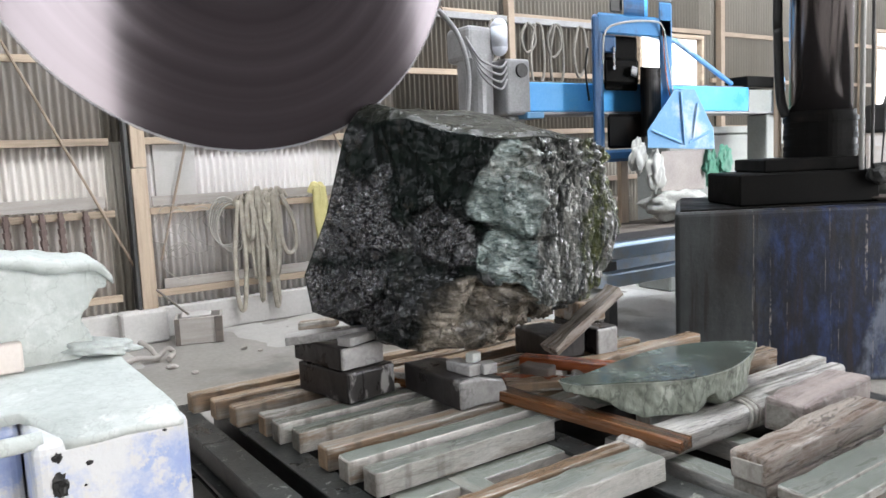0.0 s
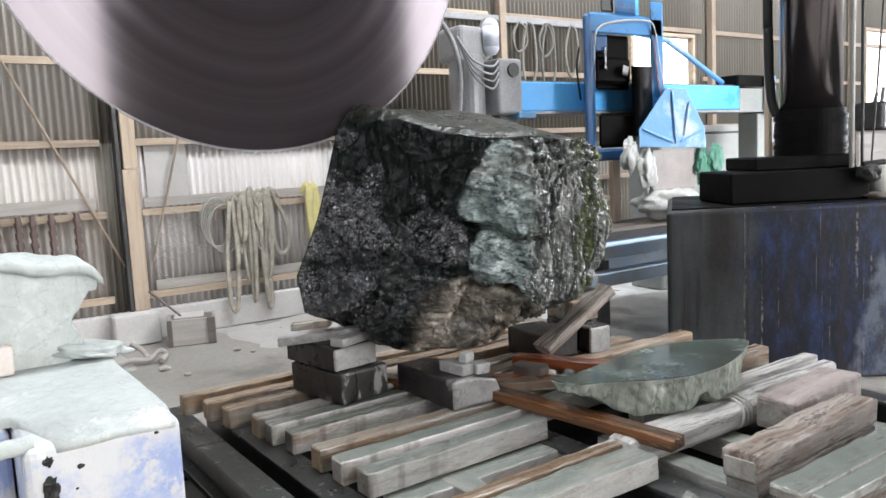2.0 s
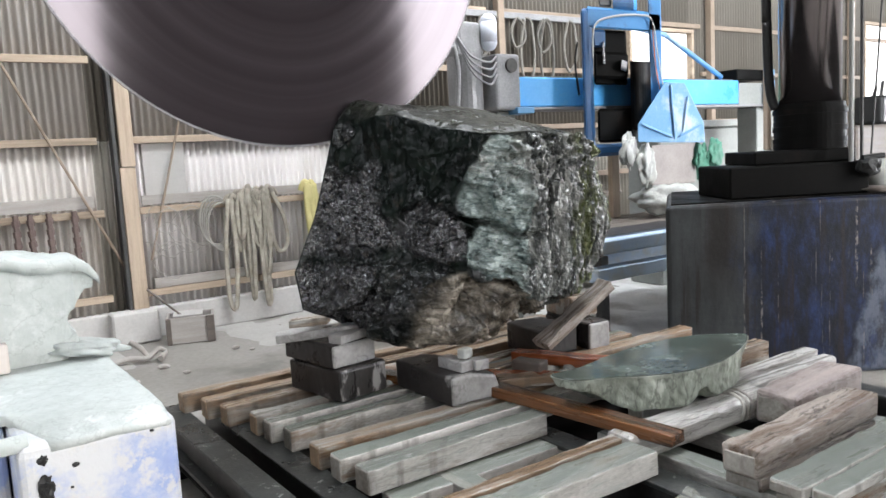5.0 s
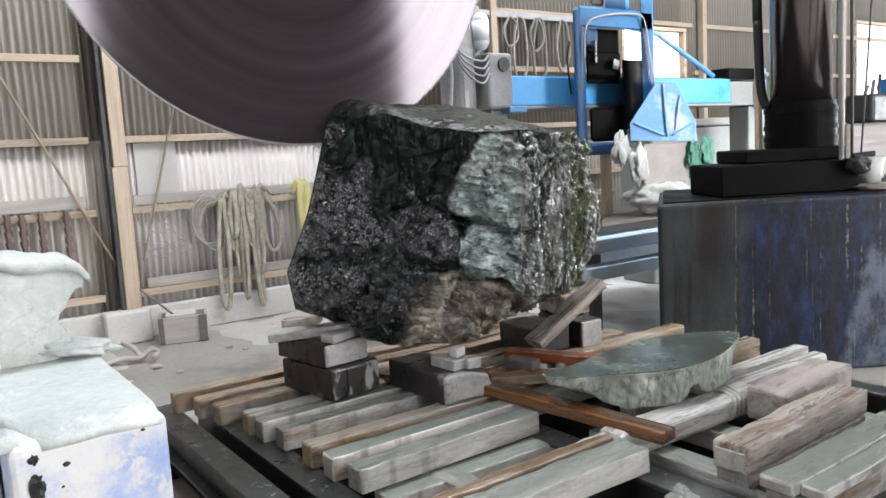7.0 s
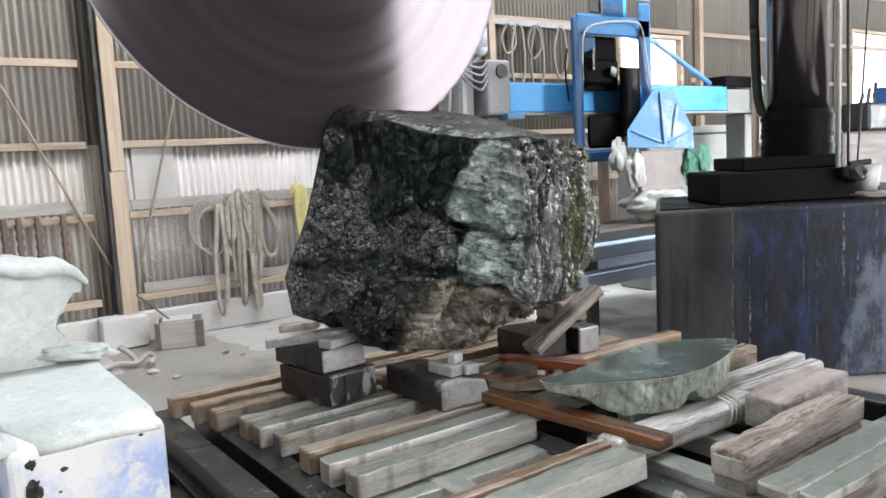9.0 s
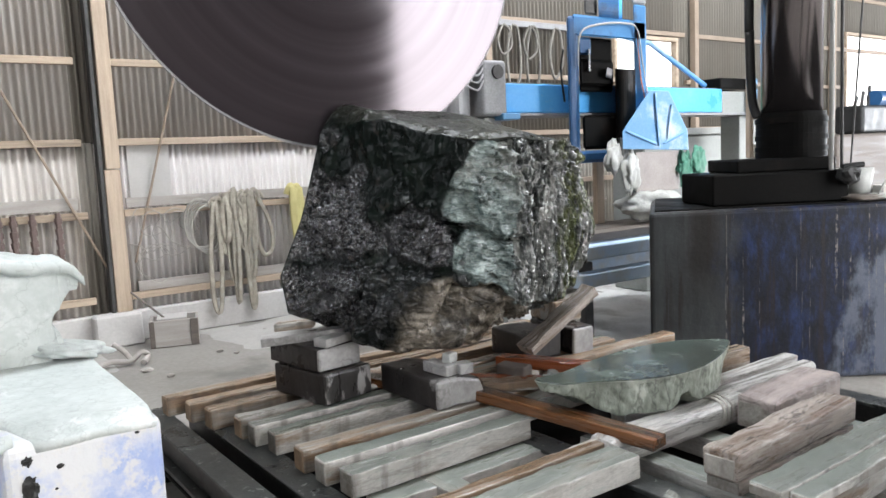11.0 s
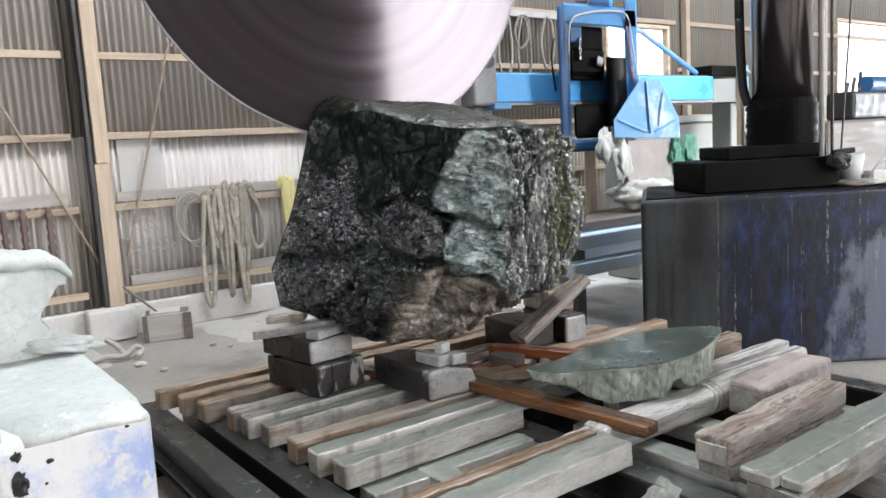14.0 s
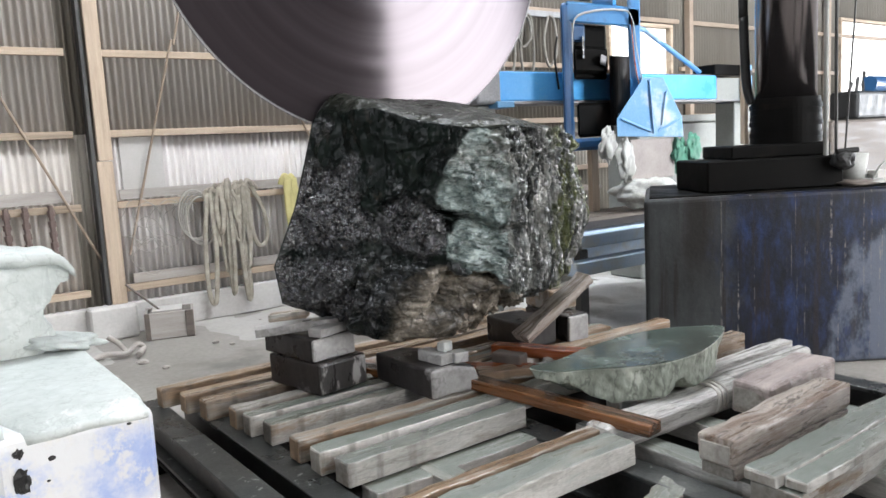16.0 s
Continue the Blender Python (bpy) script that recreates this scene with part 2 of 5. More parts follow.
CHROME = material("grey_steel_rod", (0.45, 0.45, 0.45), (0.62, 0.62, 0.62), 3.0, rough=(0.2, 0.35), metal=1.0, bump=0.05)
BLUE = material("sky_blue_paint", (0.06, 0.34, 0.76), (0.14, 0.48, 0.86), 1.6, rough=(0.25, 0.45), bump=0.08, stain=(0.30, 0.44, 0.58), stain_scale=1.6, stain_at=(0.6, 0.75), fine=30)
PALE_BLUE = material("pale_blue_paint", (0.09, 0.255, 0.47), (0.17, 0.345, 0.55), 2.0, rough=(0.35, 0.6), bump=0.1, stain=(0.55, 0.60, 0.62), stain_scale=2.0)
MID_BLUE = material("oily_mid_blue_enamel", (0.022, 0.125, 0.30), (0.05, 0.21, 0.43), 3.0, rough=(0.35, 0.55), bump=0.1, stain=(0.03, 0.06, 0.10), stain_scale=4.0)
DEEP_BLUE = material("deep_blue_enamel", (0.010, 0.058, 0.155), (0.024, 0.105, 0.25), 3.0, rough=(0.35, 0.55), bump=0.1, stain=(0.02, 0.04, 0.075), stain_scale=3.0)


def bed_material():
    """Worn machine enamel: bare grey at one end, blue with rust runs, slurry splashes lower down."""
    m = bpy.data.materials.new("worn_navy_enamel")
    m.use_nodes = True
    nodes, links = m.node_tree.nodes, m.node_tree.links
    bsdf = nodes["Principled BSDF"]
    vec = nodes.new("ShaderNodeTexCoord").outputs["Object"]
    sep = nodes.new("ShaderNodeSeparateXYZ")
    links.new(vec, sep.inputs[0])

    def tex(scale, detail=8, rough_=0.68, stretch=(1, 1, 1)):
        mp = nodes.new("ShaderNodeMapping")
        mp.inputs["Scale"].default_value = stretch
        links.new(vec, mp.inputs[0])
        n = nodes.new("ShaderNodeTexNoise")
        n.inputs["Scale"].default_value, n.inputs["Detail"].default_value, n.inputs["Roughness"].default_value = scale, detail, rough_
        links.new(mp.outputs[0], n.inputs["Vector"])
        return n.outputs["Fac"]

    def over(mask, a, b):
        n = nodes.new("ShaderNodeMix")
        n.data_type = "RGBA"
        links.new(mask, n.inputs[0])
        for k, v in ((6, a), (7, b)):
            if isinstance(v, tuple):
                n.inputs[k].default_value = (*v, 1)
            else:
                links.new(v, n.inputs[k])
        return n.outputs[2]

    def calc(op, a, b):
        n = nodes.new("ShaderNodeMath")
        n.operation = op
        for k, v in enumerate((a, b)):
            if isinstance(v, (int, float)):
                n.inputs[k].default_value = v
            else:
                links.new(v, n.inputs[k])
        return n.outputs[0]

    def ease(value, lo, hi):
        n = nodes.new("ShaderNodeMapRange")
        n.interpolation_type = "SMOOTHSTEP"
        n.inputs[1].default_value, n.inputs[2].default_value = lo, hi
        links.new(value, n.inputs[0])
        return n.outputs[0]

    x, y, z = sep.outputs
    wander = calc("MULTIPLY", calc("SUBTRACT", tex(3.0), 0.5), 0.9)
    blue = ramp(nodes, links, tex(5.0, 9, 0.7, (1.6, 1.6, 0.7)), [(0.34, (0.005, 0.005, 0.006)), (0.50, (0.008, 0.011, 0.024)), (0.66, (0.014, 0.028, 0.085))])
    bare = ramp(nodes, links, tex(4.0, 8, 0.65, (2, 2, 0.6)), [(0.32, (0.022, 0.024, 0.025)), (0.66, (0.046, 0.050, 0.052))])
    colour = over(ease(calc("ADD", x, wander), 0.40, 0.72), bare, blue)
    # black grease runs under the base plate
    run = calc("MULTIPLY", ease(calc("ADD", x, calc("MULTIPLY", wander, 0.25)), 0.22, 0.34), calc("SUBTRACT", 1.0, ease(calc("ADD", x, calc("MULTIPLY", wander, 0.25)), 0.42, 0.56)))
    run = calc("MULTIPLY", run, ease(calc("ADD", z, calc("MULTIPLY", wander, 0.6)), 0.35, 1.0))
    colour = over(calc("MULTIPLY", run, 0.85), colour, (0.012, 0.009, 0.008))
    colour = over(ramp(nodes, links, tex(1.0, 6, 0.62, (15, 15, 0.9)), [(0.54, (0,)), (0.64, (0.75,))]), colour, (0.016, 0.011, 0.010))
    pale = calc("MULTIPLY", ease(calc("ADD", calc("SUBTRACT", x, calc("MULTIPLY", z, 0.30)), calc("MULTIPLY", wander, 0.45)), 1.22, 1.30), calc("SUBTRACT", 1.0, ease(calc("ADD", z, calc("MULTIPLY", wander, 0.7)), 0.86, 0.98)))
    pale = calc("MULTIPLY", pale, ramp(nodes, links, tex(3.5, 10, 0.70, (1.4, 1.4, 0.7)), [(0.40, (0.15,)), (0.50, (0.85,))]))
    colour = over(pale, colour, (0.10, 0.115, 0.15))
    dash = calc("MULTIPLY", ramp(nodes, links, tex(1.0, 4, 0.6, (34, 34, 0.8)), [(0.60, (0,)), (0.66, (1,))]), ramp(nodes, links, tex(1.0, 5, 0.7, (30, 30, 16)), [(0.47, (0,)), (0.55, (0.8,))]))
    colour = over(calc("MULTIPLY", dash, ease(calc("ADD", x, calc("MULTIPLY", wander, 0.3)), 0.42, 0.60)), colour, (0.19, 0.17, 0.155))
    links.new(colour, bsdf.inputs["Base Color"])
    links.new(ramp(nodes, links, tex(7.0), [(0.3, (0.30,)), (0.7, (0.62,))]), bsdf.inputs["Roughness"])
    bsdf.inputs["Specular IOR Level"].default_value = 0.25
    b = nodes.new("ShaderNodeBump")
    b.inputs["Strength"].default_value, b.inputs["Distance"].default_value = 0.5, 0.006
    links.new(tex(26.0, 8, 0.7), b.inputs["Height"])
    links.new(b.outputs[0], bsdf.inputs["Normal"])
    return m


NAVY = bed_material()
GREY_PAINT = material("grey_green_paint", (0.19, 0.20, 0.19), (0.31, 0.322, 0.305), 2.0, rough=(0.4, 0.6), bump=0.1, stain=(0.22, 0.21, 0.19), stain_scale=1.4)
SLURRIED_BLUE = material("slurried_blue_rail_paint", (0.36, 0.52, 0.72), (0.62, 0.72, 0.82), 2.0, rough=(0.4, 0.65), stain=(0.48, 0.52, 0.55), stain_scale=2.4, stain_at=(0.48, 0.62), bump=0.2)
# Pale specks are slurry splashes plus wet highlights put into the colour.
WET_STEEL = material("wet_slurry_glint_steel", (0.012, 0.013, 0.013), (0.042, 0.046, 0.044), 3.0, rough=(0.2, 0.55), metal=0.0, gloss=0.35, fine=60, stain=(0.10, 0.10, 0.095), stain_scale=2.6, stain_at=(0.58, 0.72), bump=0.4, splash=(0.30, 0.31, 0.295), splash_scale=22.0, splash_at=(0.61, 0.66))
SILVER = material("dusty_grey_casting", (0.17, 0.17, 0.175), (0.36, 0.36, 0.37), 4.0, rough=(0.4, 0.65), metal=0.2, bump=0.2)
SLURRY = material("pale_slurry_crust", (0.33, 0.36, 0.345), (0.52, 0.555, 0.54), 3.0, rough=(0.45, 0.8), fine=28, stain=(0.40, 0.44, 0.425), stain_scale=1.5, bump=0.8, bump_depth=0.014, cracks=(0.20, 0.21, 0.20), crack_scale=9.0, crack_depth=0.3, splash=(0.58, 0.60, 0.59), splash_scale=5.0)
HOUSING = material("slurried_pale_blue_paint", (0.25, 0.32, 0.56), (0.38, 0.45, 0.62), 2.4, rough=(0.4, 0.7), fine=40, stain=(0.56, 0.575, 0.59), stain_scale=2.4, stain_at=(0.40, 0.50), bump=0.8, bump_depth=0.008, splash=(0.56, 0.56, 0.545), splash_scale=9.0, splash_at=(0.52, 0.58))
WEBBING = material("dusty_webbing", (0.20, 0.175, 0.135), (0.50, 0.46, 0.39), 10, rough=(0.8, 0.95), fine=150, bump=0.3, vary=0.2)
YELLOW_WEB = material("faded_yellow_webbing", (0.50, 0.44, 0.18), (0.64, 0.58, 0.28), 8, rough=(0.8, 0.95), fine=150)
HOSE = material("dusty_dark_hose", (0.10, 0.092, 0.08), (0.20, 0.187, 0.165), 20, rough=(0.7, 0.9), vary=0.3)
ROPE = material("grey_rope", (0.30, 0.28, 0.25), (0.46, 0.44, 0.40), 20, rough=(0.8, 0.95), vary=0.2)
RUST = material("rusty_chain", (0.12, 0.085, 0.075), (0.22, 0.165, 0.15), 12, rough=(0.6, 0.9), metal=0.3)
PLASTIC = material("milky_plastic_sheet", (0.25, 0.255, 0.24), (0.42, 0.425, 0.40), 3, rough=(0.3, 0.5), bump=0.3)
GREEN_NET = material("green_plastic_net", (0.03, 0.12, 0.08), (0.08, 0.26, 0.18), 8, rough=(0.5, 0.8))
WHITE_STONE = material("white_rough_stone", (0.30, 0.308, 0.29), (0.52, 0.53, 0.505), 5, rough=(0.5, 0.85), fine=40, bump=0.8, bump_depth=0.02)
BLACK = material("black_rubber", (0.012, 0.012, 0.012), (0.03, 0.03, 0.03), 6, rough=(0.35, 0.6), gloss=0.25)
GLOBE = material("frosted_cover", (0.62, 0.66, 0.74), (0.72, 0.76, 0.84), 4, rough=(0.3, 0.5))


def blade_material():
    """Wet saw steel, brushed in circles round the hub."""
    m = bpy.data.materials.new("wet_brushed_saw_steel")
    m.use_nodes = True
    nodes, links = m.node_tree.nodes, m.node_tree.links
    bsdf = nodes["Principled BSDF"]
    tex = nodes.new("ShaderNodeTexCoord")
    sep = nodes.new("ShaderNodeSeparateXYZ")
    links.new(tex.outputs["Object"], sep.inputs[0])
    flat = nodes.new("ShaderNodeCombineXYZ")
    links.new(sep.outputs[0], flat.inputs[0])
    links.new(sep.outputs[2], flat.inputs[1])
    length = nodes.new("ShaderNodeVectorMath")
    length.operation = "LENGTH"
    links.new(flat.outputs[0], length.inputs[0])
    rings = nodes.new("ShaderNodeTexNoise")
    rings.noise_dimensions = "1D"
    rings.inputs["Scale"].default_value, rings.inputs["Detail"].default_value = 9.0, 6.0
    links.new(length.outputs["Value"], rings.inputs["W"])
    links.new(ramp(nodes, links, rings.outputs["Fac"], [(0.25, (0.058, 0.049, 0.053)), (0.75, (0.086, 0.074, 0.081))]), bsdf.inputs["Base Color"])
    r = nodes.new("ShaderNodeMapRange")
    r.inputs[3].default_value, r.inputs[4].default_value = 0.05, 0.17
    links.new(rings.outputs["Fac"], r.inputs[0])
    links.new(r.outputs[0], bsdf.inputs["Roughness"])
    bsdf.inputs["Metallic"].default_value = 0.6
    bsdf.inputs["Specular IOR Level"].default_value = 0.3
    return m


SAW_STEEL = blade_material()

# ---- mesh helpers ----


def mesh_of(name, bm, material_, smooth=False):
    me = bpy.data.meshes.new(name)
    bm.normal_update()
    bm.to_mesh(me)
    bm.free()
    me.materials.append(material_)
    if smooth:
        me.polygons.foreach_set("use_smooth", [len(p.vertices) <= 4 for p in me.polygons])
    return me


def part(name, bm, material_, parent, label="", smooth=False):
    ob = new(name, mesh_of(name, bm, material_, smooth))
    ob.parent = parent
    return tagged(ob, label)


def empty(name, m, label, category, group="", kind=""):
    ob = new(name)
    ob.empty_display_size = 0.1
    ob.matrix_world = m
    return tagged(ob, label, category, group, kind)


def thing(name, bm, material_, m, label, category, group="", kind="", smooth=False):
    ob = new(name, mesh_of(name, bm, material_, smooth))
    ob.matrix_world = m
    return tagged(ob, label, category, group, kind)


def box(x0, x1, y0, y1, z0, z1, bevel=0.004, bm=None, m=None, segments=1):
    out = bm or bmesh.new()
    b = bmesh.new()
    bmesh.ops.create_cube(b, size=1)
    for v in b.verts:
        v.co = Vector(((x0 + x1) / 2 + v.co.x * (x1 - x0), (y0 + y1) / 2 + v.co.y * (y1 - y0), (z0 + z1) / 2 + v.co.z * (z1 - z0)))
    if bevel:
        bmesh.ops.bevel(b, geom=b.edges[:], offset=bevel, segments=segments, affect="EDGES", profile=0.5)
    if m:
        b.transform(m)
    tmp = bpy.data.meshes.new("tmp")
    b.to_mesh(tmp)
    b.free()
    out.from_mesh(tmp)
    bpy.data.meshes.remove(tmp)
    return out


def rod(p, q, r, n=12, bm=None, r2=None):
    out = bm or bmesh.new()
    p, q = Vector(p), Vector(q)
    d = q - p
    m = Matrix.Translation((p + q) / 2) @ d.to_track_quat("Z", "Y").to_matrix().to_4x4()
    bmesh.ops.create_cone(out, cap_ends=True, segments=n, radius1=r, radius2=r if r2 is None else r2, depth=d.length, matrix=m)
    return out


def tube(points, r, n=6, bm=None, flat=1.0):
    """A bent hose, rope or strap through the points (flat < 1 squeezes its section)."""
    out = bm or bmesh.new()
    pts = [Vector(p) for p in points]
    fine = []
    for i in range(len(pts) - 1):
        a, b, c, d = pts[max(i - 1, 0)], pts[i], pts[i + 1], pts[min(i + 2, len(pts) - 1)]
        for k in range(6):
            t = k / 6
            fine.append(0.5 * (2 * b + (c - a) * t + (2 * a - 5 * b + 4 * c - d) * t * t + (3 * b - a - 3 * c + d) * t ** 3))
    fine.append(pts[-1])
    rings = []
    for i, p in enumerate(fine):
        d = (fine[min(i + 1, len(fine) - 1)] - fine[max(i - 1, 0)]).normalized()
        side = d.cross(Vector((0, 1, 0.05))).normalized()
        up = d.cross(side).normalized()
        rings.append([out.verts.new(p + side * r * math.cos(2 * math.pi * k / n) + up * r * flat * math.sin(2 * math.pi * k / n)) for k in range(n)])
    for a, b in zip(rings, rings[1:]):
        for k in range(n):
            out.faces.new((a[k], a[(k + 1) % n], b[(k + 1) % n], b[k]))
    out.faces.new(rings[0][::-1]), out.faces.new(rings[-1])
    return out


def rough(bm, amount, scale, seed=0.0):
    """Worn, uneven faces: moves the vertices by noise."""
    off = Vector((seed * 7.3, seed * 3.1, seed * 5.7))
    for v in bm.verts:
        v.co += noise.noise_vector(v.co * scale + off) * amount
    return bm


def plank(length, w, h, seed=0, wear=0.004, bevel=0.006, steps=26, chip=0.0):
    """A sawn timber along x, its foot at z 0, with worn edges and slightly bowed faces."""
    bm = box(0, length, -w / 2, w / 2, 0, h, bevel, segments=2)
    for k in range(1, steps):
        x = length * k / steps
        bmesh.ops.bisect_plane(bm, geom=bm.verts[:] + bm.edges[:] + bm.faces[:], plane_co=(x, 0, 0), plane_no=(1, 0, 0))
    off = Vector((seed * 3.7, seed * 1.3, 0))
    for v in bm.verts:
        n = noise.noise_vector(v.co * 9 + off) + 0.6 * noise.noise_vector(v.co * 31 + off)
        low = noise.noise_vector(Vector((v.co.x * 1.4, 0, 0)) + off)
        edge = 1 if abs(abs(v.co.y) - w / 2) < 0.012 and v.co.z > h * 0.6 else 0.4
        v.co += Vector((n.x * wear, n.y * wear * edge + low.y * wear, n.z * wear * edge * (0.3 if v.co.z < h / 2 else 1)))
        if chip and v.co.z > h * 0.6:
            v.co.z -= chip * max(0.0, noise.noise(v.co * 3.1 + off) - 0.15)
    return bm


def lump(rx, ry, rz, seed, detail=4, amp=0.25, scale=1.6, flat_top=None):
    bm = bmesh.new()
    bmesh.ops.create_icosphere(bm, subdivisions=detail, radius=1)
    off = Vector((seed * 3.3, seed * 5.9, seed))
    for v in bm.verts:
        d = 1 + amp * noise.fractal(v.co * scale + off, 1.0, 2.1, 5)
        v.co = Vector((v.co.x * rx * d, v.co.y * ry * d, v.co.z * rz * d))
        if flat_top is not None and v.co.z > flat_top:
            v.co.z = flat_top
    return bm

# ---- structure ----


def sky_glow():
    m = bpy.data.materials.new("overcast_sky")
    m.use_nodes = True
    bsdf = m.node_tree.nodes["Principled BSDF"]
    bsdf.inputs["Emission Color"].default_value, bsdf.inputs["Emission Strength"].default_value = (0.97, 0.985, 1.0, 1), 1.7
    return m


def build_structure():
    bm = bmesh.new()
    bmesh.ops.create_grid(bm, x_segments=110, y_segments=80, size=0.5)
    for v in bm.verts:
        v.co = Vector((8.5 + v.co.x * 29, 0.6 + v.co.y * 16, 0))
        v.co.z = 0.012 * noise.fractal(v.co * 0.9, 1.0, 2.0, 3) - 0.006
    thing("floor", bm, CONCRETE, Matrix(), "dusty grey concrete floor with damp dark patches and pale slurry", "floor", kind="structure", smooth=True)

    # Corrugated north wall with two window openings.
    wall = empty("wall_north", Matrix(), "white corrugated sheet iron wall on timber girts", "wall", kind="structure")
    windows = [(9.3, 10.72, 2.58, 3.44), (16.3, 19.5, 2.08, 3.86)]
    pitch, amp, seg = 0.072, 0.021, 8
    bm = bmesh.new()
    n = int((23 - WEST) / pitch * seg)
    prev = None
    for i in range(n + 1):
        x = WEST + i * pitch / seg
        y = NORTH + amp * math.sin(2 * math.pi * i / seg)
        inside = [w for w in windows if w[0] <= x <= w[1]]
        spans = [(0.3, 2.02), (2.02, inside[0][2]), (inside[0][3], EAVES)] if inside else [(0.3, 2.02), (2.02, EAVES)]
        now = [[bm.verts.new((x, y, z)) for z in s] for s in spans]
        if prev and len(prev) == len(now):
            for a, b in zip(prev, now):
                bm.faces.new((a[0], a[1], b[1], b[0]))
        elif prev:
            many, few = (prev, now) if len(prev) == 3 else (now, prev)
            for span in many:
                a = [bm.verts.new((few[0][0].co.x, few[0][0].co.y, v.co.z)) for v in span]
                bm.faces.new((a[0], a[1], span[1], span[0]))
        prev = now
    sheet = part("sheeting", bm, SHEET, wall, smooth=True)
    sheet.data.materials.append(DARK_TAN_SHEET)
    sheet.data.materials.append(SHADE_TAN_SHEET)
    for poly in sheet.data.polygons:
        # Dark tan east of x 4.9 and in a strip beside the post.
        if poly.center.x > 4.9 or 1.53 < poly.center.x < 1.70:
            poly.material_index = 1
        # Upper and western sheets take the shade-toned copy.
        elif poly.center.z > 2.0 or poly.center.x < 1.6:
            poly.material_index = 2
    solid = sheet.modifiers.new("thickness", "SOLIDIFY")
    solid.thickness, solid.offset = 0.003, 1
    part("kerb", rough(box(WEST, 23, NORTH - 0.10, NORTH + 0.15, 0, 0.31, 0.012), 0.004, 3), KERB, wall, "limewashed concrete kerb under the sheeting")
    for z, h in ((0.46, 0.07), (1.31, 0.07), (2.02, 0.07), (2.80, 0.07), (3.56, 0.07), (4.6, 0.07)):
        for a, b in ((WEST, 1.58), (1.92, 6.50), (6.72, 9.28), (11.0, 16.2), (19.6, 23.0)) if 2.5 < z < 3.5 else ((WEST, 1.58), (1.92, 6.50), (6.72, 10.95), (11.2, 23.0)):
            part("girt", plank(b - a, 0.06, h, z * 3 + a, 0.003, 0.004, 10), PINE if a < 6.0 else BRACE, wall).matrix_local = pose(a, NORTH - 0.045, z - h / 2)
    part("girt", plank(4.4, 0.03, 0.10, 3.0, 0.002, 0.003, 8), LEDGE, wall, "weathered grey board above the girt").matrix_local = pose(1.95, NORTH - 0.035, 1.36)
    part("girt", plank(1.8, 0.03, 0.10, 3.0, 0.002, 0.003, 8), LEDGE, wall, "weathered grey board above the girt").matrix_local = pose(2.0, NORTH - 0.035, 0.50)
    part("girt", plank(5.0, 0.03, 0.12, 5.0, 0.002, 0.003, 8), LEDGE, wall, "weathered grey board above the girt").matrix_local = pose(-3.5, NORTH - 0.035, 1.37)
    part("patch_board", box(2.0, 2.42, NORTH - 0.03, NORTH - 0.012, 1.42, 1.98, 0.002), PLYWOOD, wall, "plain grey board patched over the sheeting")
    for x, steel in ((1.75, True), (6.60, False), (11.08, False), (15.55, False), (19.7, False)):
        if steel:
            part("post", rough(box(x - 0.005, x + 0.145, NORTH - 0.17, NORTH - 0.08, 0.33, 1.748, 0.006), 0.003, 2, x), PINE_UP, wall, "pale lower length of the pine wall post")
            part("post", rough(box(x + 0.015, x + 0.150, NORTH - 0.17, NORTH - 0.08, 1.755, EAVES, 0.006), 0.003, 2, x + 1), PINE_UP, wall, "upper length of the pine wall post")
            part("post", box(x - 0.050, x - 0.012, NORTH - 0.17, NORTH - 0.03, 0.33, EAVES, 0.004), DARK_STEEL, wall, "thin dark steel upright beside the pine post")
        else:
            part("post", rough(box(x + 0.02, x + 0.125, NORTH - 0.17, NORTH - 0.06, 0.31, EAVES, 0.005), 0.003, 2, x), BRACE, wall, "tan wall post")
        if steel:
            part("footing", rough(box(x - 0.25, x + 0.2, NORTH - 0.30, NORTH - 0.10, 0, 0.33, 0.02), 0.008, 4), KERB, wall, "concrete footing of the post")
    for p, q in (((0.70, 3.05), (1.72, 0.75)), ((2.60, 2.95), (1.98, 0.80)), ((3.9, 2.3), (4.6, 0.9)), ((-1.0, 3.0), (0.1, 0.9)), ((5.6, 3.6), (6.5, 2.2)), ((3.0, 4.4), (2.62, 2.9))):
        part("brace", rod((p[0], NORTH - 0.09, p[1]), (q[0], NORTH - 0.09, q[1]), 0.013, 6), BRACE, wall, "thin tan diagonal brace")
    part("rail", box(5.0, 8.9, NORTH - 0.14, NORTH - 0.08, 3.46, 3.54, 0.004), SILVER, wall, "grey steel rail")
    for k, (x0, x1, z0, z1) in enumerate(windows):
        w = empty("window_%d" % (k + 1), Matrix(), "bright window opening with a pine frame and clear panes", "window", kind="structure")
        for a, b, c, d in ((x0, x1, z0 - 0.06, z0), (x0, x1, z1, z1 + 0.06), (x0 - 0.06, x0, z0 - 0.06, z1 + 0.06), (x1, x1 + 0.06, z0 - 0.06, z1 + 0.06)):
            part("window_frame", box(a, b, NORTH - 0.08, NORTH + 0.03, c, d, 0.004), PINE, w)
    for name, label, x0, x1, y0, y1, top, seed in (("dust_drift", "pale slurry dust drifted along the wall's foot", 1.95, 9.0, 6.75, 8.08, 0.05, 1.0), ("dust_drift", "heap of white slurry dust on the floor", 4.2, 8.8, 3.75, 6.8, 0.10, 4.0), ("dust_drift", "pale slurry dust drifted along the wall's foot", -3.0, 1.5, 7.0, 7.95, 0.04, 7.0)):
        bm = bmesh.new()
        bmesh.ops.create_grid(bm, x_segments=90, y_segments=40, size=0.5)
